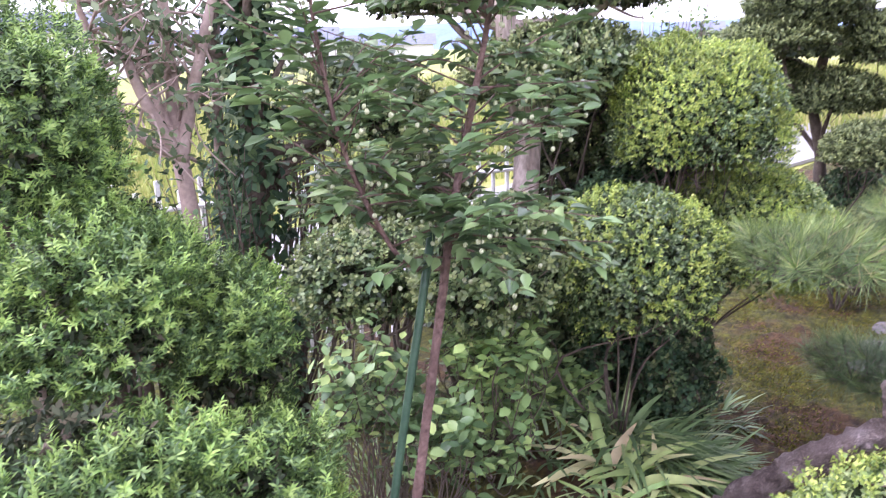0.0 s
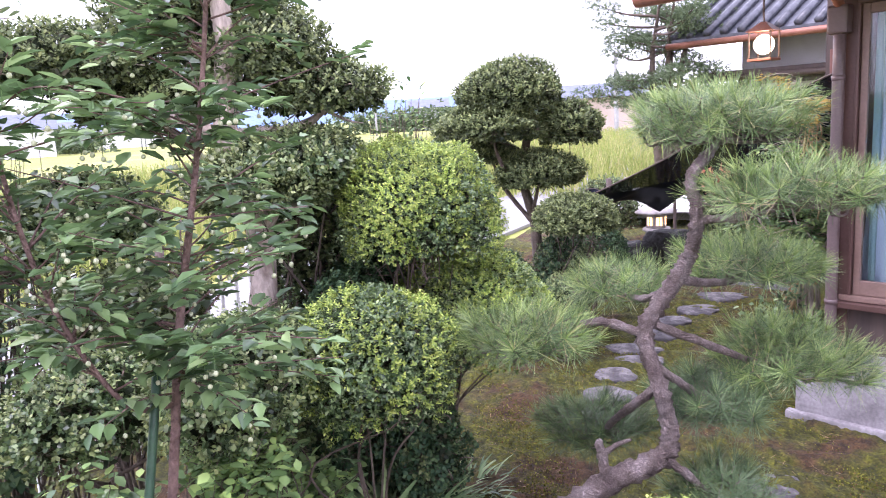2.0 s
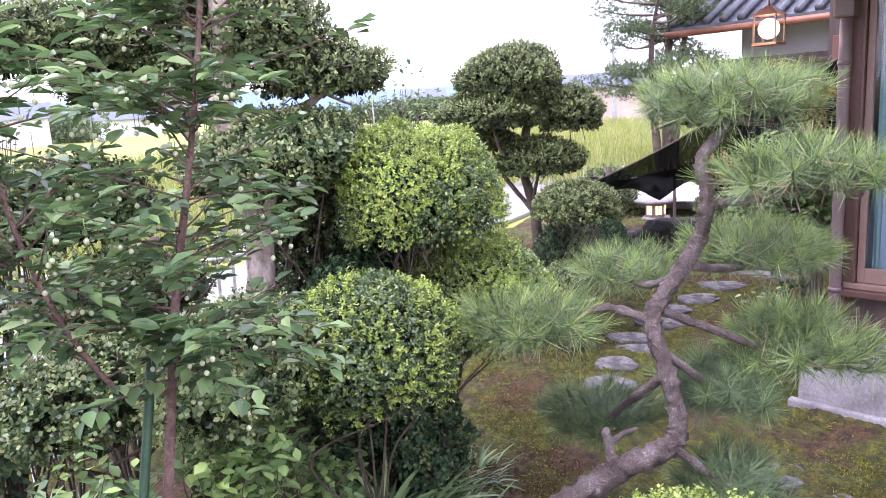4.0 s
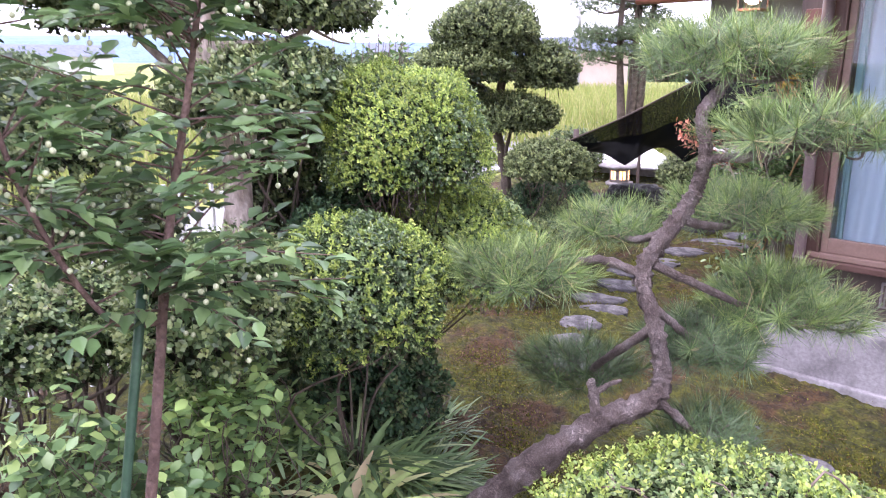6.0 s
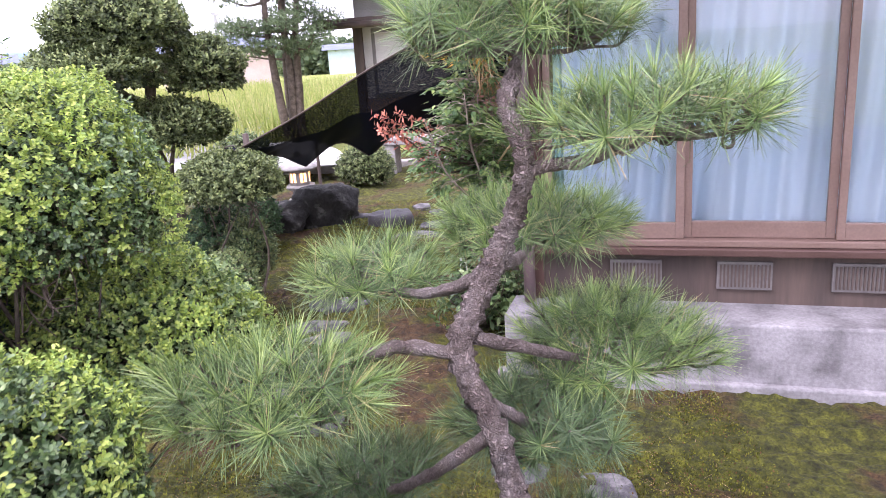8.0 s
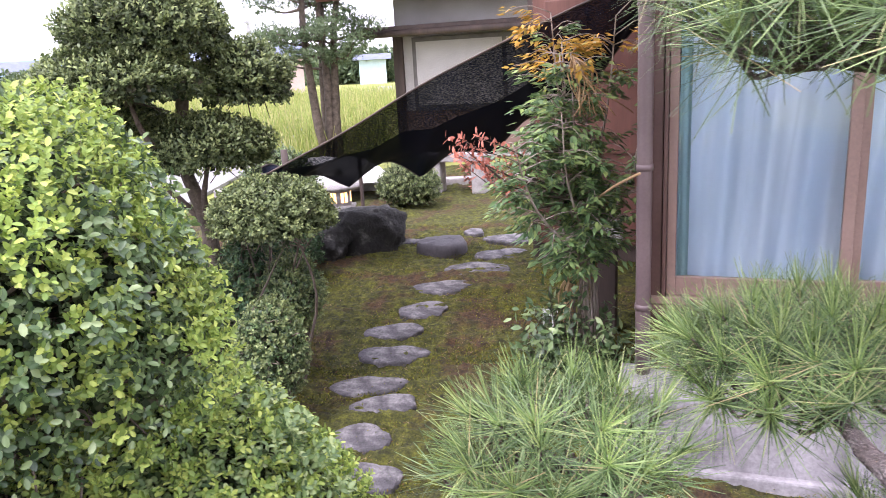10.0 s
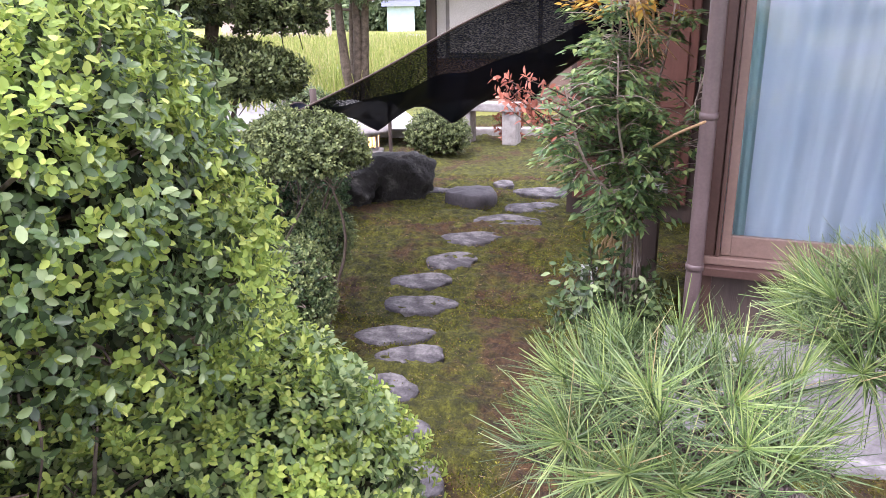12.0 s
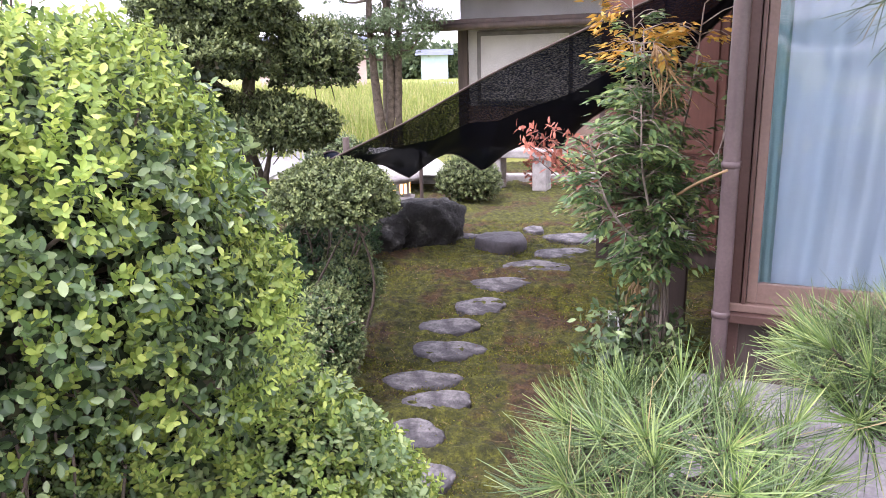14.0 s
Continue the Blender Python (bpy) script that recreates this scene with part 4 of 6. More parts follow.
# ---- trees with trained cloud crowns ----
def cloud_tree(name, label, base, lobes, trunk, mats, leaf, per_lobe, seed, bark, thick=0.05):
    """A trained tree: a bent trunk, a limb to every lobe, and clipped lobes of leaves."""
    rng = np.random.default_rng(seed)
    B = np.array(base, float)
    t = thing(name, label, "tree", base)
    P = np.array(trunk, float)
    part("trunk", joined([shift(limb([(*p, thick * (1 - 0.6 * i / len(P))) for i, p in enumerate(P)], 30, 9, 0.08, seed), B)]), bark, t)
    for i, (c, r, k) in enumerate(lobes):
        c = np.array(c, float)
        j = P[min(len(P) - 1, k)]
        mid = (c + j) / 2 + rng.normal(0, 0.04, 3)
        arr = [limb([(*j, thick * 0.45), (*mid, thick * 0.32), (*(c - np.array((0, 0, r[2] * 0.3))), thick * 0.2)], 12, 7, 0.08, seed + i)]
        for _ in range(16):
            q = c + unit(rng.normal(size=3)) * np.array(r) * 0.9
            arr.append(limb([(*(c - np.array((0, 0, r[2] * 0.35))), thick * 0.12), (*((c + q) / 2 + rng.normal(0, 0.02, 3)), thick * 0.08), (*q, thick * 0.04)], 6, 4, 0.05, seed + i))
        part("limb", joined([shift(a, B) for a in arr]), bark, t)
        n = int(per_lobe * r[0] * r[1] / 0.06)
        # Dark-coloured inner leaves paint the shade within each lobe.
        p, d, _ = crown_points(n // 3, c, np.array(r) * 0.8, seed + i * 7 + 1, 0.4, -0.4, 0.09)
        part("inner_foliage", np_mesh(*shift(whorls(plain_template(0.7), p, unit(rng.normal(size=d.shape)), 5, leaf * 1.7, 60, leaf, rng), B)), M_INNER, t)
        p, d, _ = crown_points(n, c, r, seed + i * 7, 0.30, -0.40, 0.17)
        ax = unit(d + rng.normal(0, 0.45, d.shape) + np.array((0, 0, 0.3)))
        o = part("foliage_pad", np_mesh(*shift(whorls(plain_template(0.6), p - ax * leaf, ax, 6, leaf, 52, leaf, rng), B)), mats[0], t)
        k2 = n // 2
        p, d, _ = crown_points(k2, c, np.array(r) * 1.03, seed + i * 7, 0.08, 0.05, 0.17)
        ax = unit(d + np.array((0, 0, 0.5)))
        part("young_growth", np_mesh(*shift(whorls(plain_template(0.6), p - ax * leaf * 0.4, ax, 4, leaf, 40, leaf, rng), B)), mats[1], o)
    return t


cloud_tree("cloud_pruned_tree", "cloud-pruned evergreen with rounded dark pads", (5.95, 2.25, 0), [
    ((5.92, 2.385, 1.825), (0.40, 0.40, 0.27), 4), ((5.76, 2.490, 1.595), (0.36, 0.41, 0.19), 3), ((6.10, 1.985, 1.560), (0.27, 0.24, 0.23), 4), ((5.94, 2.195, 1.235), (0.30, 0.33, 0.18), 2), ((6.018, 2.623, 1.389), (0.24, 0.22, 0.12), 2)],
    [(5.95, 2.25, -0.05), (5.92, 2.22, 0.4), (5.98, 2.26, 0.85), (5.88, 2.3, 1.2), (5.92, 2.27, 1.55), (5.95, 2.25, 1.8)], (M_DARKBOX, M_CLOUD), 0.024, 1150, 201, M_DARKBARK, 0.05)
cloud_tree("trained_evergreen", "tall trained evergreen with tiers of pads and flaky trunk", (2.62, 2.05, rest(2.62, 2.05)), [
    ((2.849, 1.845, 1.825), (0.24, 0.24, 0.15), 3), ((2.717, 2.073, 1.962), (0.3, 0.3, 0.2), 4), ((2.263, 2.485, 1.944), (0.34, 0.3, 0.16), 3), ((2.667, 2.244, 2.135), (0.34, 0.34, 0.2), 4), ((2.544, 2.398, 1.823), (0.32, 0.3, 0.14), 2), ((2.568, 1.933, 1.504), (0.3, 0.25, 0.13), 2)],
    [(2.55, 2.0, 0.2), (2.50, 1.95, 0.9), (2.613, 2.017, 1.334), (2.5, 2.02, 1.7), (2.52, 2.0, 2.0), (2.5, 2.0, 2.3)], (M_DARKBOX, M_CLOUD), 0.020, 1000, 202, M_PALEBARK, 0.06)


def tall_pruned(name, label, base, height, seed, trunks=3):
    """A tree behind the net: several upright trunks with sparse tufted limbs."""
    rng = np.random.default_rng(seed)
    B = np.array(base, float)
    t = thing(name, label, "tree", base)
    tips, arr = [], []
    for k in range(trunks):
        a = rng.uniform(0, 6.28)
        o = np.array((math.cos(a), math.sin(a), 0)) * 0.16 * (1 if k else 0.2)
        top = o * 2.6 + np.array((rng.normal(0, 0.15), rng.normal(0, 0.15), height * rng.uniform(0.85, 1.0)))
        c = [(*o, 0.085), (*(o * 1.3 + np.array((rng.normal(0, 0.05), rng.normal(0, 0.05), height * 0.35))), 0.07), (*(o * 1.7 + np.array((rng.normal(0, 0.1), rng.normal(0, 0.1), height * 0.65))), 0.05), (*top, 0.02)]
        arr.append(limb(c, 20, 8, 0.06, seed + k))
        p = curve_points(c, 40)[:, :3]
        for j in range(11):
            s = p[rng.integers(16, 39)]
            az = rng.uniform(0, 6.28)
            L = rng.uniform(0.5, 1.35)
            e = s + np.array((math.cos(az) * L, math.sin(az) * L, rng.uniform(0.05, 0.4)))
            m = (s + e) / 2 + np.array((0, 0, -0.08)) + rng.normal(0, 0.05, 3)
            arr.append(limb([(*s, 0.028), (*m, 0.018), (*e, 0.006)], 10, 6, 0.08, seed + j))
            tips += [e, (m + e) / 2]
    part("trunk", joined(arr), M_DARKBARK, t)
    P, D = [], []
    for c in tips:
        p, d, _ = crown_points(100, c, (0.28, 0.28, 0.11), int(rng.integers(1e6)), 0.6, -0.8, 0.15)
        P.append(p)
        D.append(d)
    P, D = np.concatenate(P), np.concatenate(D)
    part("crown", np_mesh(*whorls(plain_template(0.4), P, unit(D + np.array((0, 0, 0.6))), 6, 0.05, 50, 0.04, rng)), M_FAR, t)


fx = (15.440, 3.181, 0.292)
tall_pruned("pruned_tree", "tall multi-trunk pruned tree beyond the shade net", (fx[0], fx[1], -0.1), 4.0, 301, 4)


# ---- black pine ----
def pine_tree():
    B = np.array((2.18, 1.02, rest(2.18, 1.02)))
    t = thing("black_pine", "trained black pine with a twisting scaly trunk", "tree", tuple(B))
    trunk = [(2.180, 1.020, 0.340, 0.0448), (2.265, 0.860, 0.560, 0.0369), (2.370, 0.660, 0.725, 0.0316), (2.445, 0.530, 0.790, 0.0274), (2.493, 0.516, 0.855, 0.0221), (2.498, 0.550, 0.991, 0.0211), (2.542, 0.593, 1.098, 0.0211), (2.585, 0.559, 1.185, 0.0211), (2.624, 0.511, 1.263, 0.0206), (2.612, 0.477, 1.341, 0.0180), (2.590, 0.462, 1.438, 0.0165), (2.630, 0.485, 1.515, 0.0150), (2.690, 0.470, 1.565, 0.0120), (2.760, 0.450, 1.595, 0.0074)]
    part("trunk", joined([shift(limb(trunk, 170, 18, 0.2, 7), B)]), M_PINEBARK, t, "rough grey-brown pine bark")
    pads = [
        # pad centre, where its limb leaves the trunk, bend, pad half-sizes, shade-dark colour
        ((2.470, 0.915, 1.085), (2.542, 0.598, 1.105), (2.505, 0.730, 1.135), (0.13, 0.19, 0.070), 0),
        ((2.955, 0.765, 1.135), (2.610, 0.521, 1.225), (2.780, 0.650, 1.140), (0.14, 0.15, 0.060), 0),
        ((3.060, 0.395, 1.200), (2.624, 0.501, 1.240), (2.830, 0.450, 1.190), (0.16, 0.21, 0.085), 0),
        ((2.870, 0.255, 0.965), (2.560, 0.569, 1.127), (2.690, 0.414, 1.030), (0.16, 0.20, 0.095), 0),
        ((2.800, 0.437, 1.655), (2.660, 0.472, 1.545), (2.730, 0.455, 1.575), (0.17, 0.235, 0.088), 0),
        ((2.610, 0.235, 1.486), (2.590, 0.462, 1.415), (2.600, 0.350, 1.425), (0.13, 0.235, 0.062), 0),
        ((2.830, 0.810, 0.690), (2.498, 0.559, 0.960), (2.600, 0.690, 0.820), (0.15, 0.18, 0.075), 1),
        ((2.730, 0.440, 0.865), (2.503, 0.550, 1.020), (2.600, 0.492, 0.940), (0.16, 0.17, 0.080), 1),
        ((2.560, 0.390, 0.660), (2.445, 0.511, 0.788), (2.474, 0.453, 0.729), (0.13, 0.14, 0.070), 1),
    ]
    for i, (mid, start, bend, size, dark) in enumerate(pads):
        rng = np.random.default_rng(500 + i)
        mid, start, bend, size = map(np.array, (mid, start, bend, size))
        low = np.array((0, 0, size[2] * 0.45))
        end = mid + (mid - bend) * np.array((0.5, 0.5, 0)) - low * 0.8
        arr = [limb([(*start, 0.0135), (*bend, 0.0115), (*(mid - low), 0.009), (*end, 0.005)], 26, 8, 0.14, i)]
        # tufts spaced over a domed cushion
        tries = unit(rng.normal(size=(1500, 3)) + np.array((0, 0, 0.35)))
        tries = tries[tries[:, 2] > -0.25] * rng.uniform(0.55, 1.0, (int((tries[:, 2] > -0.25).sum()), 1)) ** 0.5
        tries = tries * lumpy(tries, 520 + i, 0.22, 3.0)[:, None]
        P = []
        for q in mid + tries * size:
            if all(np.linalg.norm((q - p) * np.array((1, 1, 1.3))) > 0.043 for p in P):
                P.append(q)
        P = np.array(P)
        out = (P - mid) / size
        A = unit(out * np.array((0.75, 0.75, 0.4)) + np.array((0, 0, 0.55)) + rng.normal(0, 0.22, P.shape))
        hubs = mid - low + rng.uniform(-0.6, 0.6, (9, 3)) * size * np.array((1, 1, 0.2))
        for h in hubs:
            arr.append(limb([(*(mid - low), 0.007), (*((mid - low + h) / 2 + rng.normal(0, 0.010, 3)), 0.006), (*h, 0.0045)], 8, 6, 0.15, 5))
        for q, a in zip(P, A):
            h = hubs[np.argmin(np.linalg.norm(hubs - q, axis=1))]
            arr.append(limb([(*h, 0.0038), (*((h + q) / 2 - np.array((0, 0, 0.012)) + rng.normal(0, 0.008, 3)), 0.0032), (*(q - a * 0.03), 0.0028), (*(q + a * 0.008), 0.0025)], 9, 5, 0.1, 3))
        o = part("limb", joined([shift(x, B) for x in arr]), M_PINEBARK, t)
        V1 = whorls(needle_template(0.024, 0.10), P - A * 0.034, A, 74, 0.076, 68, 0.042, rng, 0.34)
        # Low pads get their shade from the darker needle colour.
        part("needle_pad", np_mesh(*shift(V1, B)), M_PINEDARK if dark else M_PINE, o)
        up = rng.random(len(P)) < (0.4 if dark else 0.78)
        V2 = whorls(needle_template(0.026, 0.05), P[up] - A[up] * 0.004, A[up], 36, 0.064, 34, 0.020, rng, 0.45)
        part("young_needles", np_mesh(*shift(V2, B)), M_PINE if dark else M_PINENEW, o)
    stub = [limb([(2.372, 0.660, 0.745, 0.0165), (2.380, 0.672, 0.807, 0.0135), (2.372, 0.678, 0.845, 0.0105)], 8, 8, 0.15, 4), limb([(2.380, 0.668, 0.807, 0.0090), (2.416, 0.640, 0.822, 0.0075), (2.474, 0.618, 0.815, 0.0045)], 8, 6, 0.15, 4)]
    part("pruned_stub", joined([shift(s, B) for s in stub]), M_PINEBARK, t, "cut-back pine stub")


pine_tree()


# ---- storax tree with hanging fruit ----
def storax():
    rng = np.random.default_rng(600)
    b = np.array((1.29, 1.24, rest(1.29, 1.24)))
    t = thing("storax_tree", "young storax tree with hanging pale fruit", "tree", tuple(b))
    k1 = np.array((1.515, 1.28, 1.16))
    trunk = [(*b, 0.0120), (*(b * 0.4 + k1 * 0.6), 0.0105), (*k1, 0.0095), (1.545, 1.265, 1.37, 0.0085), (1.60, 1.235, 1.65, 0.0062), (1.66, 1.225, 1.94, 0.005), (1.74, 1.25, 2.25, 0.004)]
    part("trunk", joined([shift(limb(trunk, 50, 9, 0.07, 5), b)]), M_REDBARK, t, "reddish slender trunk")
    c = curve_points(trunk, 120)[:, :3]
    LB, LD, LN, LL, F0 = [], [], [], [], []
    leader = [(*c[42], 0.006), (1.435, 1.315, 1.22, 0.0055), (1.365, 1.37, 1.40, 0.005), (1.33, 1.40, 1.60, 0.0045), (1.31, 1.42, 1.88, 0.003)]
    tw = [limb(leader, 30, 7, 0.06, 9)]
    c2 = curve_points(leader, 60)[:, :3]
    for i in range(160):
        side_stem = i % 4 == 0
        s = c2[int(rng.uniform(18, 59))] if side_stem else c[int(rng.uniform(44, 119))]
        az = rng.uniform(0, 2 * np.pi)
        L = rng.uniform(0.16, 0.42) * (1 - 0.30 * max(0.0, -math.cos(az) * 0.65 - math.sin(az) * 0.75)) * (1.12 - 0.35 * (s[2] - 0.8) / 1.5) * (0.7 if side_stem else 1)
        e = s + np.array((math.cos(az) * L, math.sin(az) * L, rng.uniform(-0.02, 0.14)))
        m = (s + e) / 2 + np.array((0, 0, rng.uniform(-0.01, 0.04)))
        ctrl = [(*s, 0.0024), (*m, 0.0016), (*e, 0.0008)]
        tw.append(limb(ctrl, 10, 5, 0.05, i))
        q = curve_points(ctrl, 13)[:, :3]
        d = unit(e - s)
        side = unit(np.cross(d, (0, 0, 1)))
        for j in range(2, 13):
            sg = 1 if j % 2 else -1
            for _ in range(2 if rng.random() < 0.55 else 1):
                LB.append(q[j] + rng.normal(0, 0.008, 3))
                LD.append(unit(d * 0.6 + side * sg * rng.uniform(0.3, 1.0) + np.array((0, 0, rng.uniform(-0.22, 0.18)))))
                LN.append(unit(np.array((0, 0, 1.0)) + rng.normal(0, 0.28, 3)))
                LL.append(rng.uniform(0.031, 0.057))
            if rng.random() < 0.26 and s[2] < 1.85:
                F0.append(q[j])
    part("branchwork", joined([shift(a, b) for a in tw]), M_REDBARK, t)
    V = place_leaves(round_template(0.54, 0.30, 0.22, 0.46), np.array(LB), np.array(LD), np.array(LN), np.array(LL))
    part("foliage", np_mesh(*shift(V, b)), M_STYRAX, t)
    fr = bmesh.new()
    bmesh.ops.create_uvsphere(fr, u_segments=8, v_segments=6, radius=0.0046)
    for v in fr.verts:
        v.co.z *= 1.12
    fm = bpy.data.meshes.new("fruit")
    fr.to_mesh(fm)
    fr.free()
    fm.materials.append(M_BERRY)
    for p in fm.polygons:
        p.use_smooth = True
    stalks = []
    for q in F0[:260]:
        dz = rng.uniform(0.02, 0.045)
        f = new("fruit", fm)
        f.parent = t
        f.location = Vector(q - b + np.array((0, 0, -dz - 0.006)))
        stalks.append(limb([(*(q - b), 0.0006), (*(q - b + np.array((0.001, 0.001, -dz * 0.5))), 0.0006), (*(q - b + np.array((0, 0, -dz))), 0.0007)], 3, 3, 0))
    part("stalkwork", joined(stalks), M_STYRAX, t)
    st = thing("garden_stake", "dark green coated stake tied beside the storax", "stake", (1.21, 1.235, rest(1.21, 1.235)))
    part("pole", joined([limb([(0, 0, -0.05, 0.009), (0.118, 0.025, 0.42, 0.009), (0.29, 0.06, 1.02, 0.009)], 12, 8, 0.03)]), M_STAKE, st)


storax()


# ---- yew at the start ----
def yew(base, lobes, seed, n):
    rng = np.random.default_rng(seed)
    B = np.array(base, float)
    t = thing("clipped_yew", "dense clipped yew with feathery bright tips", "shrub", base)
    sprays, tips, A, A2 = [], [], [], []
    clumps = []
    for c, r in lobes:
        for d in unit(rng.normal(size=(10, 3)) + np.array((0, -0.3, 0.15))):
            f = rng.uniform(0.38, 0.54)
            clumps.append((np.array(c) + d * np.array(r) * 0.60, np.array(r) * f))
    for i, (c, r) in enumerate(clumps):
        k = int(n * r[0] * r[2] / 0.12)
        p, d, _ = crown_points(k, c, r, seed + i, 0.22, -0.6, 0.10)
        sprays.append(p)
        A.append(unit(d + rng.normal(0, 0.35, d.shape) + np.array((0, 0, 0.3))))
        m = rng.random(len(p)) < 0.25
        tips.append((p + d * 0.012)[m])
        A2.append(unit(d + rng.normal(0, 0.4, d.shape) + np.array((0, 0, 0.5)))[m])
    # Inner sprays take the dark colour that stands for shade between lobes.
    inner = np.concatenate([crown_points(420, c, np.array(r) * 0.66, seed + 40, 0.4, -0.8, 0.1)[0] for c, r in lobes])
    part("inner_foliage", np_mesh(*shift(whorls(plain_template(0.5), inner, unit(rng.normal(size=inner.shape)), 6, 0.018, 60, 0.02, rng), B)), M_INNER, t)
    P, A = np.concatenate(sprays), np.concatenate(A)
    part("foliage", np_mesh(*shift(whorls(plain_template(0.27), P - A * 0.024, A, 18, 0.0130, 58, 0.028, rng, 0.22, flat=0.45), B)), M_YEW, t)
    P2, A2 = np.concatenate(tips), np.concatenate(A2)
    part("young_growth", np_mesh(*shift(whorls(plain_template(0.27), P2 - A2 * 0.016, A2, 18, 0.0125, 54, 0.026, rng, 0.25, flat=0.45), B)), M_YEWNEW, t)
    arr = []
    for c, r in lobes:
        for _ in range(6):
            q = np.array(c) + unit(rng.normal(size=3)) * np.array(r) * 0.6
            m = (B + np.array(c)) / 2
            arr.append(limb([(*B, 0.022), (*(m + rng.normal(0, 0.04, 3)), 0.014), (*(np.array(c) * 0.5 + q * 0.5), 0.006), (*q, 0.002)], 12, 5, 0.08))
    part("stemwork", joined([shift(a, B) for a in arr]), M_DARKBARK, t, "brown inner twigs")


yew((0.86, 1.36, rest(0.86, 1.36)), [((0.839, 1.319, 1.265), (0.19, 0.19, 0.17)), ((1.043, 1.308, 1.140), (0.16, 0.16, 0.165)), ((0.813, 1.541, 1.527), (0.18, 0.18, 0.21)), ((0.986, 1.561, 1.292), (0.15, 0.15, 0.13)), ((0.683, 1.044, 1.165), (0.20, 0.18, 0.10)), ((0.920, 1.029, 1.065), (0.14, 0.13, 0.10)), ((0.878, 1.757, 1.324), (0.15, 0.15, 0.2))], 701, 3000)


# ---- trees by the fence ----
def bare_tree(base, seed):
    """A smooth-barked tree that forks low into long upright limbs with sparse leaves."""
    rng = np.random.default_rng(seed)
    B = np.array(base, float)
    t = thing("smooth_bark_tree", "grey smooth-barked tree forking low, sparsely leaved", "tree", base)
    f = np.array((1.576, 2.692, 1.284))
    arr = [limb([(*B, 0.036), (*((B + f) / 2 + np.array((0.01, 0, 0))), 0.031), (*f, 0.029)], 14, 9, 0.05, 1)]
    tips = []
    for e, r in (((1.425, 2.720, 1.709), 0.020), ((1.605, 2.754, 1.782), 0.026), ((1.727, 2.641, 1.814), 0.022), ((1.313, 2.651, 1.741), 0.014), ((1.580, 2.923, 1.829), 0.016)):
        e = np.array(e)
        m = (f + e) / 2 + np.array((0, 0, -0.06)) + rng.normal(0, 0.03, 3)
        top = e + (e - m) * 1.3
        arr.append(limb([(*f, r * 1.2), (*m, r), (*e, r * 0.75), (*top, r * 0.3)], 22, 7, 0.06, int(r * 1e4)))
        p = curve_points([(*f, 0), (*m, 0), (*e, 0), (*top, 0)], 40)[:, :3]
        for _ in range(24):
            s = p[rng.integers(8, 40)]
            q = s + rng.normal(0, 0.13, 3) + np.array((0, 0, 0.08))
            arr.append(limb([(*s, 0.006), (*((s + q) / 2 + rng.normal(0, 0.02, 3)), 0.004), (*q, 0.0015)], 7, 4, 0.05))
            tips += [q, (q + s) / 2]
    part("trunk", joined([shift(a, B) for a in arr]), M_BARK, t)
    T = np.array(tips)
    T = np.concatenate([T + rng.normal(0, 0.05, T.shape) for _ in range(2)])
    part("foliage", np_mesh(*shift(whorls(leaf_template(0.45), T, unit(rng.normal(size=T.shape) + np.array((0, 0, 0.3))), 3, 0.045, 60, 0.03, rng), B)), M_FAR, t)


bare_tree((1.62, 2.62, rest(1.62, 2.62)), 801)


def ivy_trunk(base, top, radius, seed, n, label):
    rng = np.random.default_rng(seed)
    B, T = np.array(base, float), np.array(top, float)
    t = thing("ivy_covered_tree", label, "tree", base)
    c = [(*B, radius), (*((B + T) / 2 + rng.normal(0, 0.03, 3)), radius * 0.85), (*T, radius * 0.7)]
    arr = [limb(c, 20, 10, 0.08, seed)]
    p = curve_points(c, 60)[:, :3]
    for _ in range(12):
        s = p[rng.integers(25, 59)]
        q = s + np.array((rng.normal(0, 0.35), rng.normal(0, 0.35), rng.uniform(0.2, 0.6)))
        arr.append(limb([(*s, radius * 0.4), (*((s + q) / 2 + rng.normal(0, 0.04, 3)), radius * 0.28), (*q, 0.006)], 10, 6, 0.06))
    part("trunk", joined([shift(a, B) for a in arr]), M_DARKBARK, t)
    i = rng.integers(0, 60, n)
    th = rng.uniform(0, 6.28, n)
    bulge = 1.4 + 1.6 * np.exp(-((i / 60 - 0.22) / 0.2) ** 2)
    o = np.stack([np.cos(th), np.sin(th), np.zeros(n)], 1)
    P = p[i] + o * (radius * bulge * rng.uniform(0.7, 1.25, n))[:, None] + rng.normal(0, 0.012, (n, 3))
    D = unit(o * 0.5 + np.array((0, 0, -0.7)) + rng.normal(0, 0.4, (n, 3)))
    part("ivy", np_mesh(*shift(place_leaves(leaf_template(0.75, 0.15, 0.1, 0.4), P, D, o + np.array((0, 0, 0.5)) + rng.normal(0, 0.3, (n, 3)), rng.uniform(0.03, 0.06, n)), B)), M_IVYSHADE, t)


ivy_trunk((1.88, 2.84, rest(1.88, 2.84)), (1.98, 2.86, 2.3), 0.055, 811, 2600, "dark tree trunk thickly wrapped in ivy")
ivy_trunk((2.02, 3.3, 0.0), (2.12, 3.35, 2.4), 0.03, 812, 500, "slim dark trunk with scattered ivy")


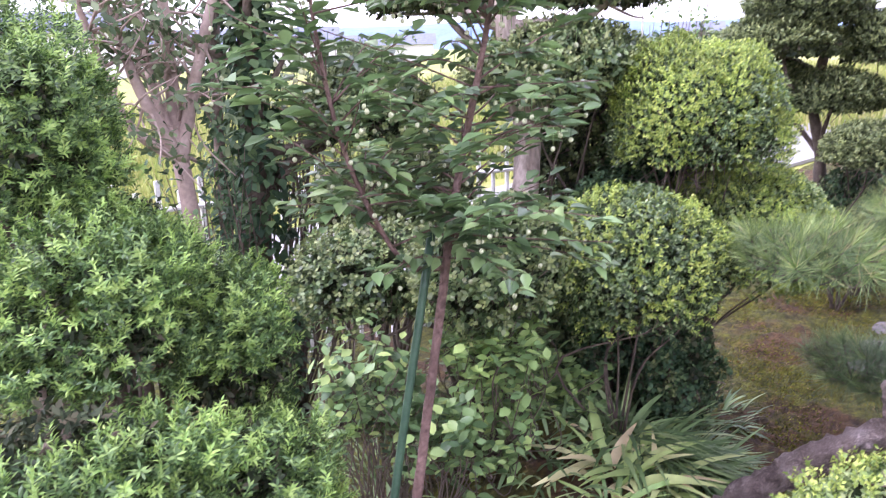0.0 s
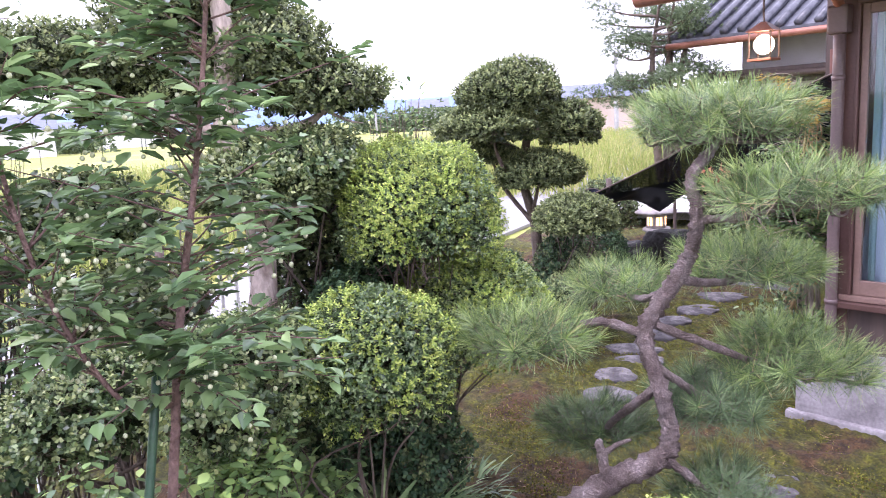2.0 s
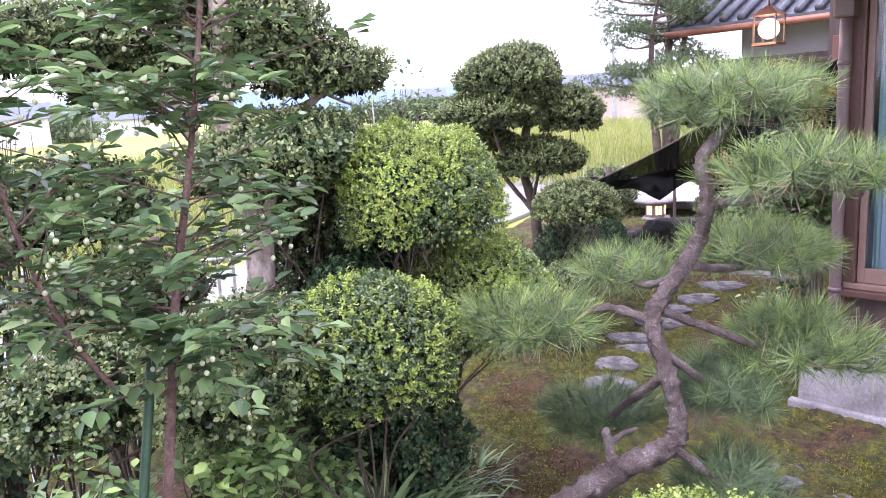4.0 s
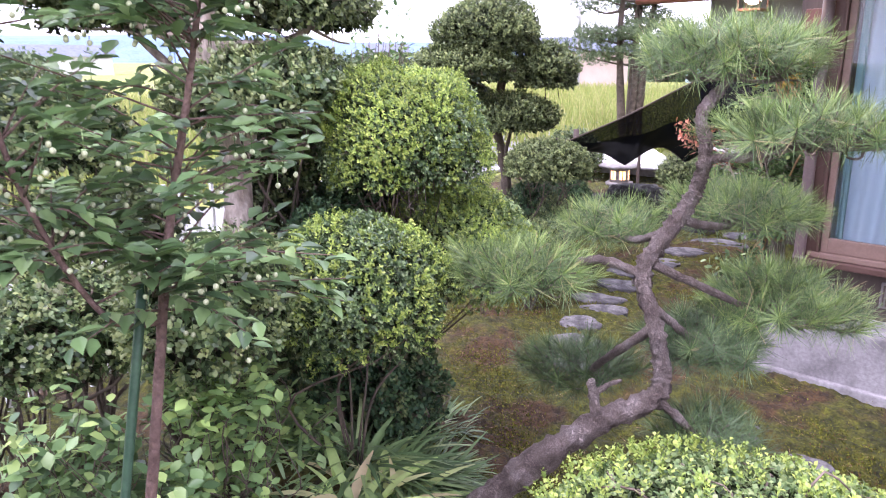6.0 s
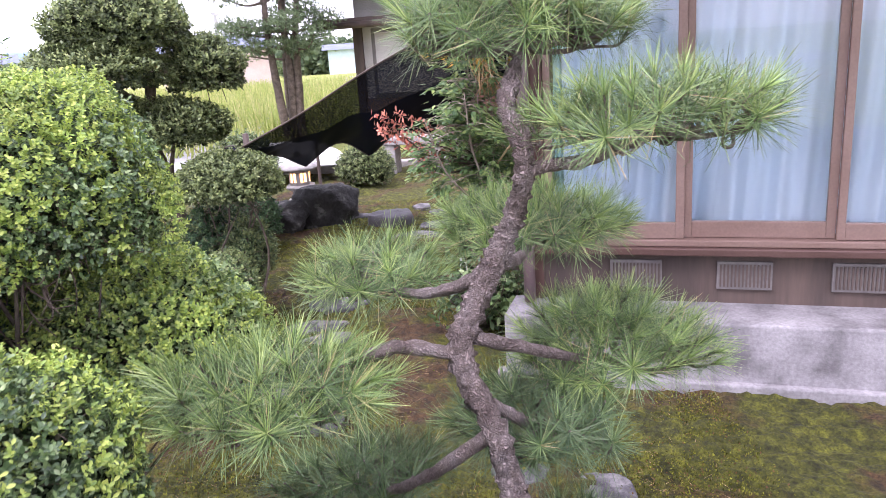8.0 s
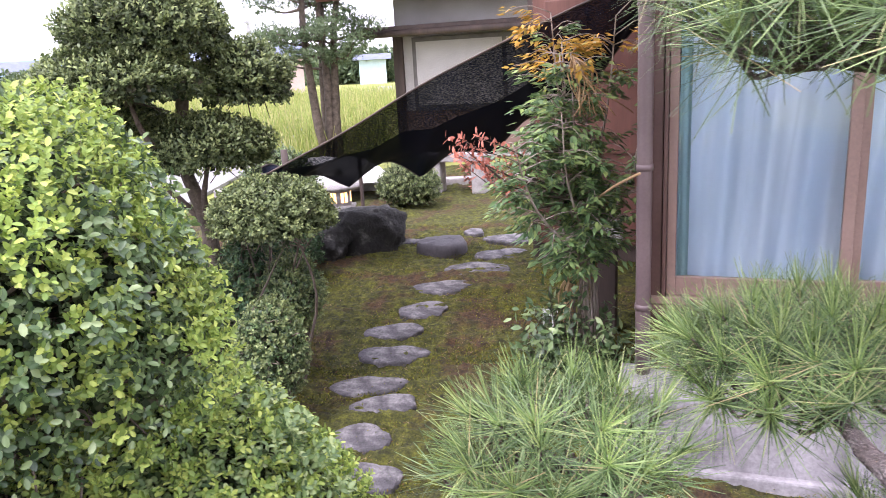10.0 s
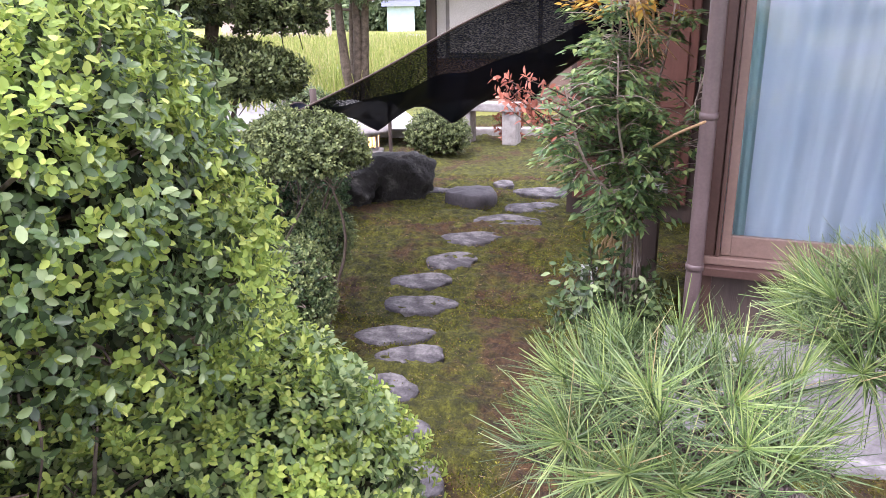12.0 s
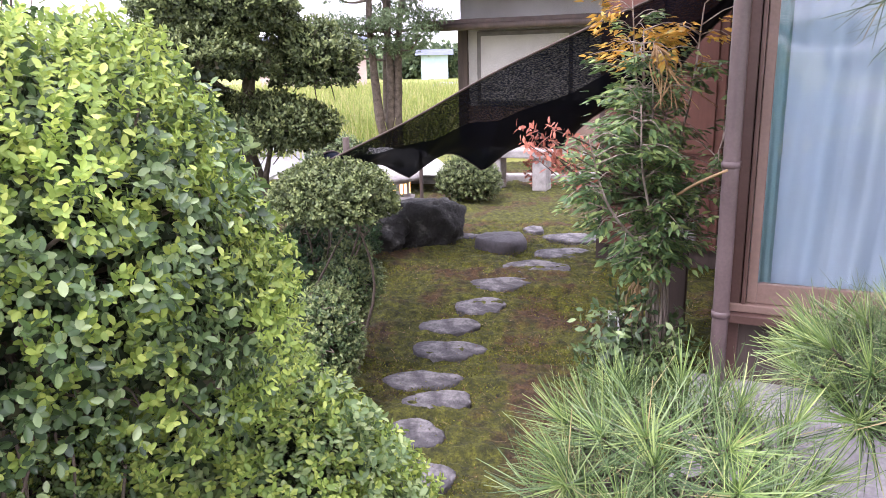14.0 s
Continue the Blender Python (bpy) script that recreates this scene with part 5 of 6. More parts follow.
# twiggy shrub beside the ivy tree
def twiggy(name, label, centre, radii, base, seed, n_twigs, leaf, mat, leaves=5, low=False):
    rng = np.random.default_rng(seed)
    B = np.array(base, float)
    t = thing(name, label, "shrub", base)
    arr, P, A = [], [], []
    for _ in range(n_twigs):
        q = np.array(centre) + unit(rng.normal(size=3)) * np.array(radii) * rng.uniform(0.5, 1.05)
        m = (B + q) / 2 + rng.normal(0, 0.06, 3)
        c = [(*(B + rng.normal(0, 0.02, 3) * np.array((1, 1, 0))), 0.0022 if low else 0.006), (*m, 0.0018 if low else 0.0042), (*q, 0.001)]
        arr.append(limb(c, 12, 5, 0.06))
        p = curve_points(c, 14)[:, :3]
        for j in range(9 if low else 6, 14):
            P.append(p[j] + rng.normal(0, 0.01, 3))
            A.append(unit(np.array((0, 0, 1.0)) + rng.normal(0, 0.25, 3)) if low else unit(q - m + rng.normal(0, 0.1, 3)))
    part("stemwork", joined([shift(a, B) for a in arr]), M_DARKBARK, t)
    part("foliage", np_mesh(*shift(whorls(leaf_template(0.62 if low else 0.45), np.array(P), np.array(A), leaves, leaf, 78 if low else 60, leaf, rng), B)), mat, t)
    return t


twiggy("wild_shrub", "open twiggy shrub growing beside the ivy trunk", (2.170, 2.800, 1.555), (0.22, 0.2, 0.28), (2.1, 2.95, rest(2.1, 2.95)), 821, 30, 0.035, M_FAR, 3)
twiggy("wild_shrub", "airy sapling leaning over the clipped crowns", (3.474, 1.903, 1.717), (0.16, 0.16, 0.16), (3.2, 1.95, rest(3.2, 1.95)), 822, 34, 0.035, M_NANDINA, 3)
twiggy("wild_shrub", "leafy young shrub under the ivy trunk", (1.737, 2.778, 1.226), (0.26, 0.2, 0.22), (1.8, 2.8, rest(1.8, 2.8)), 823, 26, 0.045, M_IVYSHADE, 3)
twiggy("wild_shrub", "broad-leaved seedling in front of the fence", (2.082, 2.656, 0.991), (0.10, 0.10, 0.14), (2.15, 2.65, rest(2.15, 2.65)), 824, 9, 0.055, M_VINE, 2)


# ---- fence ----
def fence():
    a, b = np.array((1.2, 3.95)), np.array((4.4, 3.2))
    t = thing("picket_fence", "weathered white garden fence with thin pickets", "fence", (a[0], a[1], 0))
    n = 33
    for i in range(n):
        q = a + (b - a) * i / (n - 1) - a
        part("picket", boxed(q[0] - 0.012, q[0] + 0.012, q[1] - 0.008, q[1] + 0.008, -0.1, 1.0 + 0.05 * (i % 2), bevel=0.003), M_WHITE, t)
    ang = math.degrees(math.atan2(b[1] - a[1], b[0] - a[0]))
    L = float(np.linalg.norm(b - a))
    for z in (0.42, 0.9):
        r = part("rail", joined([limb([(0, -0.018, z, 0.014), (L / 2, -0.018, z + 0.01, 0.014), (L, -0.018, z, 0.014)], 6, 8, 0.02)]), M_WHITE, t)
        r.matrix_local = pose(0, 0, 0, 0, 0, ang)
    for i in range(4):
        q = (b - a) * i / 3
        part("fence_post", joined([limb([(q[0], q[1] - 0.03, -0.2, 0.025), (q[0], q[1] - 0.03, 0.5, 0.025), (q[0], q[1] - 0.03, 1.1, 0.025)], 5, 8, 0.02)]), M_DARKWOOD, t)


fence()


# ---- low plants under the boxwood ----
def strap_clump(name, label, centre, radius, n, length, width, mat, seed, droop=0.6, up=0.9, category="plant"):
    rng = np.random.default_rng(seed)
    z = rest(centre[0], centre[1])
    B = np.array((centre[0], centre[1], z))
    t = thing(name, label, category, tuple(B))
    th = rng.uniform(0, 6.28, n)
    rr = radius * rng.random(n) ** 0.6
    P = np.stack([np.cos(th) * rr, np.sin(th) * rr, np.zeros(n)], 1)
    P[:, 2] = ground_z(P[:, 0] + B[0], P[:, 1] + B[1]) - z - 0.01
    D = unit(np.stack([np.cos(th), np.sin(th), np.zeros(n)], 1) * rng.uniform(0.15, 0.8, (n, 1)) + np.array((0, 0, up)) + rng.normal(0, 0.2, (n, 3)))
    N = unit(-np.stack([np.cos(th), np.sin(th), np.zeros(n)], 1) + np.array((0, 0, 0.6)) + rng.normal(0, 0.2, (n, 3)))
    part("leaf_mass", np_mesh(*place_leaves(long_template(width, droop, 7), P, D, N, length * rng.uniform(0.55, 1.15, n))), mat, t)


strap_clump("lily_clump", "dark arching lily leaves under the boxwood", (2.48, 1.26), 0.17, 230, 0.15, 0.10, M_STRAP, 901, 1.2)
strap_clump("lily_clump", "dark arching lily leaves spilling toward the moss", (2.56, 1.28), 0.17, 230, 0.14, 0.10, M_STRAP, 902, 1.2)
strap_clump("lily_clump", "dark arching lily leaves at the storax foot", (2.0, 1.38), 0.14, 50, 0.14, 0.10, M_STRAP, 903)
H1, H2, H3 = (2.20, 1.27), (2.12, 1.26), (2.27, 1.21)
strap_clump("plantain_lily", "yellowing plantain lily with browning leaf tips", H1[:2], 0.09, 22, 0.17, 0.19, M_HOSTA, 904, 0.9, 0.9)
strap_clump("plantain_lily", "pale yellow-green plantain lily in the border", H3[:2], 0.09, 22, 0.17, 0.19, M_HOSTA, 908, 0.9, 0.9)
strap_clump("plantain_lily", "pale green plantain lily in the border", H2[:2], 0.09, 22, 0.17, 0.19, M_HOSTA, 905, 0.9, 0.9)
strap_clump("lily_clump", "long dark strap leaves drooping under the boxwood", (2.40, 1.34), 0.12, 90, 0.20, 0.09, M_STRAP, 909, 1.0, 0.9)
H4, H5 = (2.03, 1.21), (2.2, 1.12)
strap_clump("grass_tuft", "bright green strap leaves arching over the soil", H4[:2], 0.05, 18, 0.20, 0.09, M_VINE, 915, 1.0, 0.6)
strap_clump("grass_tuft", "bright green strap leaves beside the pine foot", H5[:2], 0.05, 12, 0.20, 0.08, M_VINE, 916, 1.0, 0.6)
strap_clump("lily_clump", "tall arching lily leaves round the boxwood stems", (2.33, 1.37), 0.15, 130, 0.21, 0.085, M_STRAP, 918, 1.0, 1.0)
strap_clump("lily_clump", "dark lily leaves behind the boxwood stems", (2.48, 1.46), 0.15, 130, 0.22, 0.085, M_STRAP, 919, 1.0, 1.0)
strap_clump("grass_tuft", "thin grass tuft in bare soil", (1.75, 1.85), 0.16, 90, 0.2, 0.03, M_STRAP, 906, 0.5)
strap_clump("grass_tuft", "thin grass tuft beside the fence border", (2.2, 2.9), 0.3, 160, 0.24, 0.03, M_STRAP, 907, 0.5)
for i, (q, lab, mt, sz) in enumerate((
    ((2.106, 1.646, 0.590), "bright green broad-leaved seedlings in the border", M_VINE, 0.05),
    ((2.229, 1.564, 0.556), "bright green broad-leaved runners among lilies", M_VINE, 0.055),
    ((2.195, 1.858, 0.698), "toothed light green seedlings under the boxwood", M_VINE, 0.05),
    ((1.640, 1.649, 0.750), "grey-green seedlings round the storax foot", M_STYRAX, 0.055),
    ((1.671, 1.503, 0.676), "grey-green broad-leaved seedlings by the stake", M_NANDINA, 0.055),
    ((1.892, 1.536, 0.578), "leafy seedlings in the shaded border", M_VINE, 0.05),
    ((1.920, 1.515, 0.819), "pale green compound leaves leaning from the storax foot", M_VINE, 0.055),
    ((1.576, 1.681, 0.843), "soft green seedlings between yew and storax", M_NANDINA, 0.055),
    ((1.983, 1.606, 0.878), "leafy seedlings below the boxwood", M_VINE, 0.05))):
    twiggy("border_seedlings", lab, q, (0.15, 0.13, 0.10), (q[0], q[1], rest(q[0], q[1])), 911 + i, 60 if q[0] > 1.85 else 26, sz * 0.8, mt, 2, True)


for i, (x, y, r, n_) in enumerate(((1.78, 1.42, 0.2, 40), (2.05, 1.6, 0.24, 70), (2.45, 1.58, 0.22, 180), (2.70, 1.36, 0.18, 190), (1.6, 1.62, 0.2, 50), (2.95, 1.62, 0.22, 160), (3.35, 1.62, 0.2, 140))):
    strap_clump("lily_clump", "dark arching lily leaves filling the shrub border", (x, y), r, n_, 0.14, 0.10, M_STRAP, 920 + i)
# Undergrowth in ivy-dark leaves: shade under the crowns is put into the colour.
clipped_bush("ground_shrub", "leafy undergrowth coloured shade-dark beneath the boxwood", (3.0, 1.74, 0.82), (0.36, 0.26, 0.45), 0.022, 2600, 931, (M_IVYSHADE, M_IVYSHADE, M_DARKBARK), (2.95, 1.75, rest(2.95, 1.75)), 0.2, 6, bottom=-0.95, group="undergrowth")
clipped_bush("ground_shrub", "leafy undergrowth coloured shade-dark below the large boxwood", (2.62, 1.66, 0.78), (0.24, 0.2, 0.42), 0.02, 1900, 937, (M_IVYSHADE, M_IVYSHADE, M_DARKBARK), (2.62, 1.66, rest(2.62, 1.66)), 0.2, 6, bottom=-0.95, group="undergrowth")
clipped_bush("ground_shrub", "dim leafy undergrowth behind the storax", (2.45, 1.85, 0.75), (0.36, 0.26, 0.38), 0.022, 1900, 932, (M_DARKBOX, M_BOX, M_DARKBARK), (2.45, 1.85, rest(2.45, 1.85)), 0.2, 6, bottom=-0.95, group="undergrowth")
clipped_bush("ground_shrub", "leafy undergrowth coloured shade-dark between the boxwood stems", (2.72, 1.45, 0.50), (0.19, 0.16, 0.26), 0.02, 1300, 933, (M_IVYSHADE, M_DARKBOX, M_DARKBARK), (2.72, 1.45, rest(2.72, 1.45)), 0.2, 6, amount=0.2, bottom=-0.95, group="undergrowth")
clipped_bush("ground_shrub", "shrub coloured shade-dark behind the broad azalea", (5.92, 2.02, 0.40), (0.36, 0.22, 0.42), 0.022, 1900, 940, (M_IVYSHADE, M_DARKBOX, M_DARKBARK), (5.92, 2.02, 0), 0.2, 6, bottom=-0.95, group="undergrowth")
clipped_bush("ground_shrub", "shrub coloured shade-dark beneath the cloud-pruned tree", (5.85, 2.50, 0.3), (0.42, 0.22, 0.34), 0.024, 1700, 934, (M_IVYSHADE, M_IVYSHADE, M_DARKBARK), (5.85, 2.50, 0), 0.2, 6, bottom=-0.95, group="undergrowth")
clipped_bush("ground_shrub", "shrub coloured shade-dark beside the large boulder", (7.7, 2.3, 0.25), (0.6, 0.3, 0.3), 0.026, 1500, 935, (M_IVYSHADE, M_IVYSHADE, M_DARKBARK), (7.7, 2.3, 0), 0.2, 6, bottom=-0.95, group="undergrowth")


# Dark fill behind the boxwoods, its shade carried by the leaf colour.
clipped_bush("ground_shrub", "leafy shrub coloured shade-dark behind the two round boxwoods", (3.22, 1.62, 0.98), (0.30, 0.24, 0.34), 0.022, 1900, 939, (M_IVYSHADE, M_IVYSHADE, M_DARKBARK), (3.2, 1.62, rest(3.2, 1.62)), 0.2, 6, bottom=-0.95, group="undergrowth")
clipped_bush("camellia_mound", "evergreen mound filling the gap behind the boxwood", (3.080, 2.069, 1.255), (0.34, 0.30, 0.42), 0.024, 2300, 936, (M_DARKBOX, M_BOX, M_DARKBARK), (2.95, 2.2, rest(2.95, 2.2)), 0.3, 6, bottom=-0.95, group="evergreens")


# ---- nandina at the house corner ----
def nandina():
    rng = np.random.default_rng(950)
    b = np.array((5.60, 0.30, 0.0))
    t = thing("nandina", "tall nandina bound with straw at the house corner", "shrub", tuple(b))
    arr, LB, LD, LN, LL = [], [], [], [], []
    gold = [[], [], [], []]
    for i in range(14):
        o = rng.normal(0, 0.022, 3) * np.array((1, 1, 0))
        top = np.array((rng.normal(0, 0.13), rng.normal(0, 0.13), rng.uniform(0.95, 1.95)))
        c = [(*o, 0.011), (*(o * 1.2 + np.array((0, 0, 0.55))), 0.010), (*(top * np.array((0.7, 0.7, 0.75))), 0.008), (*top, 0.004)]
        arr.append(limb([(*q[:3], q[3] * 0.7) for q in c], 16, 6, 0.06, i))
        p = curve_points(c, 30)[:, :3]
        for _ in range(27):
            s = p[rng.integers(12, 30)]
            az = rng.uniform(0, 6.28)
            L = rng.uniform(0.12, 0.26)
            e = s + np.array((math.cos(az) * L, math.sin(az) * L, rng.uniform(-0.06, 0.08)))
            arr.append(limb([(*s, 0.003), (*((s + e) / 2 + np.array((0, 0, 0.03))), 0.002), (*e, 0.001)], 6, 4, 0))
            d = unit(e - s)
            side = np.cross(d, (0, 0, 1))
            dest = gold if (s[2] > 1.56 and rng.random() < 0.85) else (LB, LD, LN, LL)
            for j in range(24):
                dest[0].append(s + (e - s) * rng.uniform(0.3, 1.0) + rng.normal(0, 0.012, 3))
                dest[1].append(unit(d * 0.7 + side * rng.choice((-1, 1)) * rng.uniform(0.3, 1) + np.array((0, 0, rng.uniform(-0.45, 0.1)))))
                dest[2].append(unit(np.array((0, 0, 1.0)) + rng.normal(0, 0.35, 3)))
                dest[3].append(rng.uniform(0.034, 0.064))
    part("stemwork", joined(arr), M_PALEBARK, t)
    tm = leaf_template(0.34, 0.15, 0.15, 0.42)
    part("foliage", np_mesh(*place_leaves(tm, *(np.array(a) for a in (LB, LD, LN, LL)))), M_NANDINA, t)
    part("golden_foliage", np_mesh(*place_leaves(tm, *(np.array(a) for a in gold))), M_GOLD, t, "orange-gold dry leaves")
    for z, r in ((0.58, 0.055), (0.62, 0.06)):
        ring = [(math.cos(a) * r, math.sin(a) * r, z + 0.01 * math.sin(3 * a)) for a in np.linspace(0, 6.28, 20)]
        part("straw_binding", joined([tube_arrays(ring, np.full(20, 0.008), 6, 0.1)]), M_STRAW, t)
    ends = [limb([(0.0, 0.05, 0.6, 0.006), (rng.normal(-0.04, 0.02), 0.09 + rng.normal(0, 0.02), 0.5, 0.005), (rng.normal(-0.06, 0.03), 0.10 + rng.normal(0, 0.03), 0.38, 0.002)], 6, 4, 0) for _ in range(16)]
    part("straw_ends", joined(ends), M_STRAW, t)
    ends = [limb([(-0.05, 0.05, 1.62, 0.005), (rng.normal(-0.12, 0.03), rng.normal(0.0, 0.05), 1.52, 0.004), (rng.normal(-0.15, 0.04), rng.normal(-0.02, 0.06), 1.36, 0.002)], 6, 4, 0) for _ in range(16)]
    part("straw_tie", joined(ends), M_STRAW, t)
    part("cane", limb_mesh([(-0.14, -0.04, 0.98, 0.006), (-0.45, -0.06, 1.09, 0.006), (-0.78, -0.08, 1.19, 0.005)]), M_STRAW, t, "pale bamboo cane tied to the drainpipe")


nandina()
twiggy("low_nandina", "low dark-leaved nandina shoots beside the drainpipe", (5.45, 0.38, 0.32), (0.26, 0.30, 0.26), (5.5, 0.34, 0), 961, 60, 0.055, M_BOX, 3)
twiggy("dry_shrub", "dry red-leaved spray hanging beside the nandina", (5.464, 0.845, 1.215), (0.06, 0.06, 0.11), (5.60, 0.32, 0.95), 962, 9, 0.038, M_RED, 4)
twiggy("dry_shrub", "withered reddish shrub at the far edge of the moss", (11.5, 0.64, 0.30), (0.20, 0.20, 0.26), (11.5, 0.64, 0.0), 963, 26, 0.06, M_RED, 4)

# small garden things by the nandina
fr = thing("wire_stand", "small weathered white wire stand in the moss", "stand", (5.62, 0.44, 0.06), 20)
for x, y in ((-0.05, -0.04), (0.05, -0.04), (-0.05, 0.04), (0.05, 0.04)):
    part("leg", joined([limb([(x, y, -0.02, 0.006), (x, y, 0.15, 0.006), (x, y, 0.33, 0.006)], 4, 6, 0.02)]), M_WHITE, fr)
for z in (0.18, 0.32):
    for q in (((-0.05, -0.04), (0.05, -0.04)), ((-0.05, 0.04), (0.05, 0.04)), ((-0.05, -0.04), (-0.05, 0.04)), ((0.05, -0.04), (0.05, 0.04))):
        part("crossbar", joined([limb([(*q[0], z, 0.005), ((q[0][0] + q[1][0]) / 2, (q[0][1] + q[1][1]) / 2, z, 0.005), (*q[1], z, 0.005)], 3, 6, 0)]), M_WHITE, fr)
wp = thing("white_planter", "white planter tray on a dark stand behind nandina", "planter", (6.3, 0.05, 0.0), 72)
part("tray", boxed(-0.09, 0.09, -0.06, 0.06, 0.56, 0.68, bevel=0.012), M_WHITE, wp)
part("stand", boxed(-0.06, 0.06, -0.05, 0.05, 0.0, 0.557, bevel=0.008), M_DARKWOOD, wp)
bw = thing("garden_bench", "low grey stone bench at the back of the moss", "bench", (11.4, 0.9, 0), 72)
part("seat", boxed(-0.45, 0.45, -0.15, 0.15, 0.40, 0.50, bevel=0.02), M_GRANITE, bw)
part("support", boxed(-0.38, -0.2, -0.12, 0.12, 0.0, 0.40, bevel=0.02), M_GRANITE, bw)
part("support", boxed(0.2, 0.38, -0.12, 0.12, 0.0, 0.40, bevel=0.02), M_GRANITE, bw)
kb = part("garden_kerb", boxed(11.9, 12.1, -2, 4.2, -0.1, 0.10, bevel=0.02), M_GRANITE)
tagged(kb, "low concrete kerb at the end of the garden", "kerb", kind="structure")
wh = thing("white_tarp", "pale sheeted heap beyond the stone lantern", "tarp", (11.5, 2.6, 0.0))
bm = bmesh.new()
bmesh.ops.create_grid(bm, x_segments=30, y_segments=30, size=1)
for v in bm.verts:
    r = max(abs(v.co.x) * 0.8, abs(v.co.y))
    v.co = Vector((v.co.x * 0.5, v.co.y * 0.9, 0.5 * (1 - r**3) + 0.05 * noise.noise(v.co * 4)))
smooth(part("sheet", bm, M_WHITE, wh))


# ---- distance ----
def far_house(name, label, at, size, turn, wall, roof, ridge, windows=4):
    t = thing(name, label, "house", at, turn, group="far houses")
    w, d, h = size
    part("wall", boxed(-w / 2, w / 2, -d / 2, d / 2, -0.3, h), wall, t)
    bm = bmesh.new()
    e = 0.5
    vs = [bm.verts.new(v) for v in ((-w / 2 - e, -d / 2 - e, h), (w / 2 + e, -d / 2 - e, h), (w / 2 + e, d / 2 + e, h), (-w / 2 - e, d / 2 + e, h), (-w / 2 - e, 0, h + ridge), (w / 2 + e, 0, h + ridge))]
    for f in ((0, 1, 5, 4), (2, 3, 4, 5), (0, 4, 3), (1, 2, 5), (3, 2, 1, 0)):
        bm.faces.new([vs[i] for i in f])
    part("roof", bm, roof, t)
    for i in range(windows):
        x = -w / 2 + (i + 0.5) * w / windows
        part("window", boxed(x - 0.7, x + 0.7, -d / 2 - 0.06, -d / 2 + 0.01, h * 0.45, h * 0.75), M_FARDARK, t)


FAR = (58.36, 16.15, -0.07)
far_house("far_house", "pinkish two-storey house with a blue-grey roof", (FAR[0], FAR[1], -0.2), (7.5, 5, 2.6), 110, M_PINKWALL, M_BLUEROOF, 1.1)
FAR = (96.58, 53.81, 0.43)
far_house("far_house", "small white house beyond the field", (FAR[0], FAR[1], -0.2), (5, 6, 3.2), 120, M_FARWALL, M_BLUEROOF, 1.2, 2)
FAR = (20.72, 72.40, 2.63)
far_house("far_house", "white house with a dark blue hipped roof", (FAR[0], FAR[1], -0.2), (11, 7, 4.0), 150, M_FARWALL, M_BLUEROOF, 1.8)
FAR = (43.16, 85.07, 2.12)
far_house("far_house", "long dark-roofed house across the paddies", (FAR[0], FAR[1], -0.2), (26, 7, 3.0), 145, M_FARWALL, M_BLUEROOF, 1.8, 7)
FAR = (71.69, 96.79, 2.12)
far_house("far_house", "row of pale blue-roofed sheds across the paddies", (FAR[0], FAR[1], -0.2), (22, 7, 2.6), 140, M_FARWALL, M_BLUEROOF, 1.6, 6)
FAR = (71.79, 8.28, 0.39)
far_house("far_house", "pale blue-green shed beyond the field", (FAR[0], FAR[1], -0.2), (2.4, 3, 2.2), 95, M_GREENH, M_BLUEROOF, 0.5, 1)


def far_trees(name, label, at, width, height, seed, n=900):
    rng = np.random.default_rng(seed)
    P = np.stack([rng.normal(0, width / 3, n), rng.normal(0, 1.0, n), height * rng.beta(1.5, 2, n)], 1)
    t = thing(name, label, "trees", at, random.uniform(60, 120), kind="stuff")
    part("foliage", np_mesh(*whorls(plain_template(0.6), P, unit(rng.normal(size=P.shape)), 5, 0.55, 60, 0.3, rng)), M_FAR, t)


for i, (x, y, w, h_) in enumerate(((75, 9, 9, 3.6), (80, 14, 6, 3), (95, 40, 16, 4), (90, 55, 18, 3.5), (60, 85, 14, 3.5), (45, 90, 12, 3), (30, 95, 16, 4))):
    far_trees("far_trees", "hazy green trees across the paddies", (x, y, -0.2), w, h_, 1000 + i)


def hills():
    rng = np.random.default_rng(77)
    a = np.radians(np.linspace(-60, 130, 160))
    R = 1900
    h = np.zeros(160)
    for k in range(1, 14):
        h += np.sin(a * k * 3.1 + rng.uniform(0, 6.28)) / k
    h = 52 + 26 * h / np.abs(h).max() * 1.2
    V = np.concatenate([np.stack([np.cos(a) * R, np.sin(a) * R, np.full(160, -5.0)], 1), np.stack([np.cos(a) * (R + 150), np.sin(a) * (R + 150), h * 0.7], 1), np.stack([np.cos(a) * (R + 380), np.sin(a) * (R + 380), h], 1)])
    F = [(r * 160 + i, r * 160 + i + 1, (r + 1) * 160 + i + 1, (r + 1) * 160 + i) for r in range(2) for i in range(159)]
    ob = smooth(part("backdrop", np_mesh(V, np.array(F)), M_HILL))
    tagged(ob, "hazy blue hills on the horizon", "hills", kind="structure")


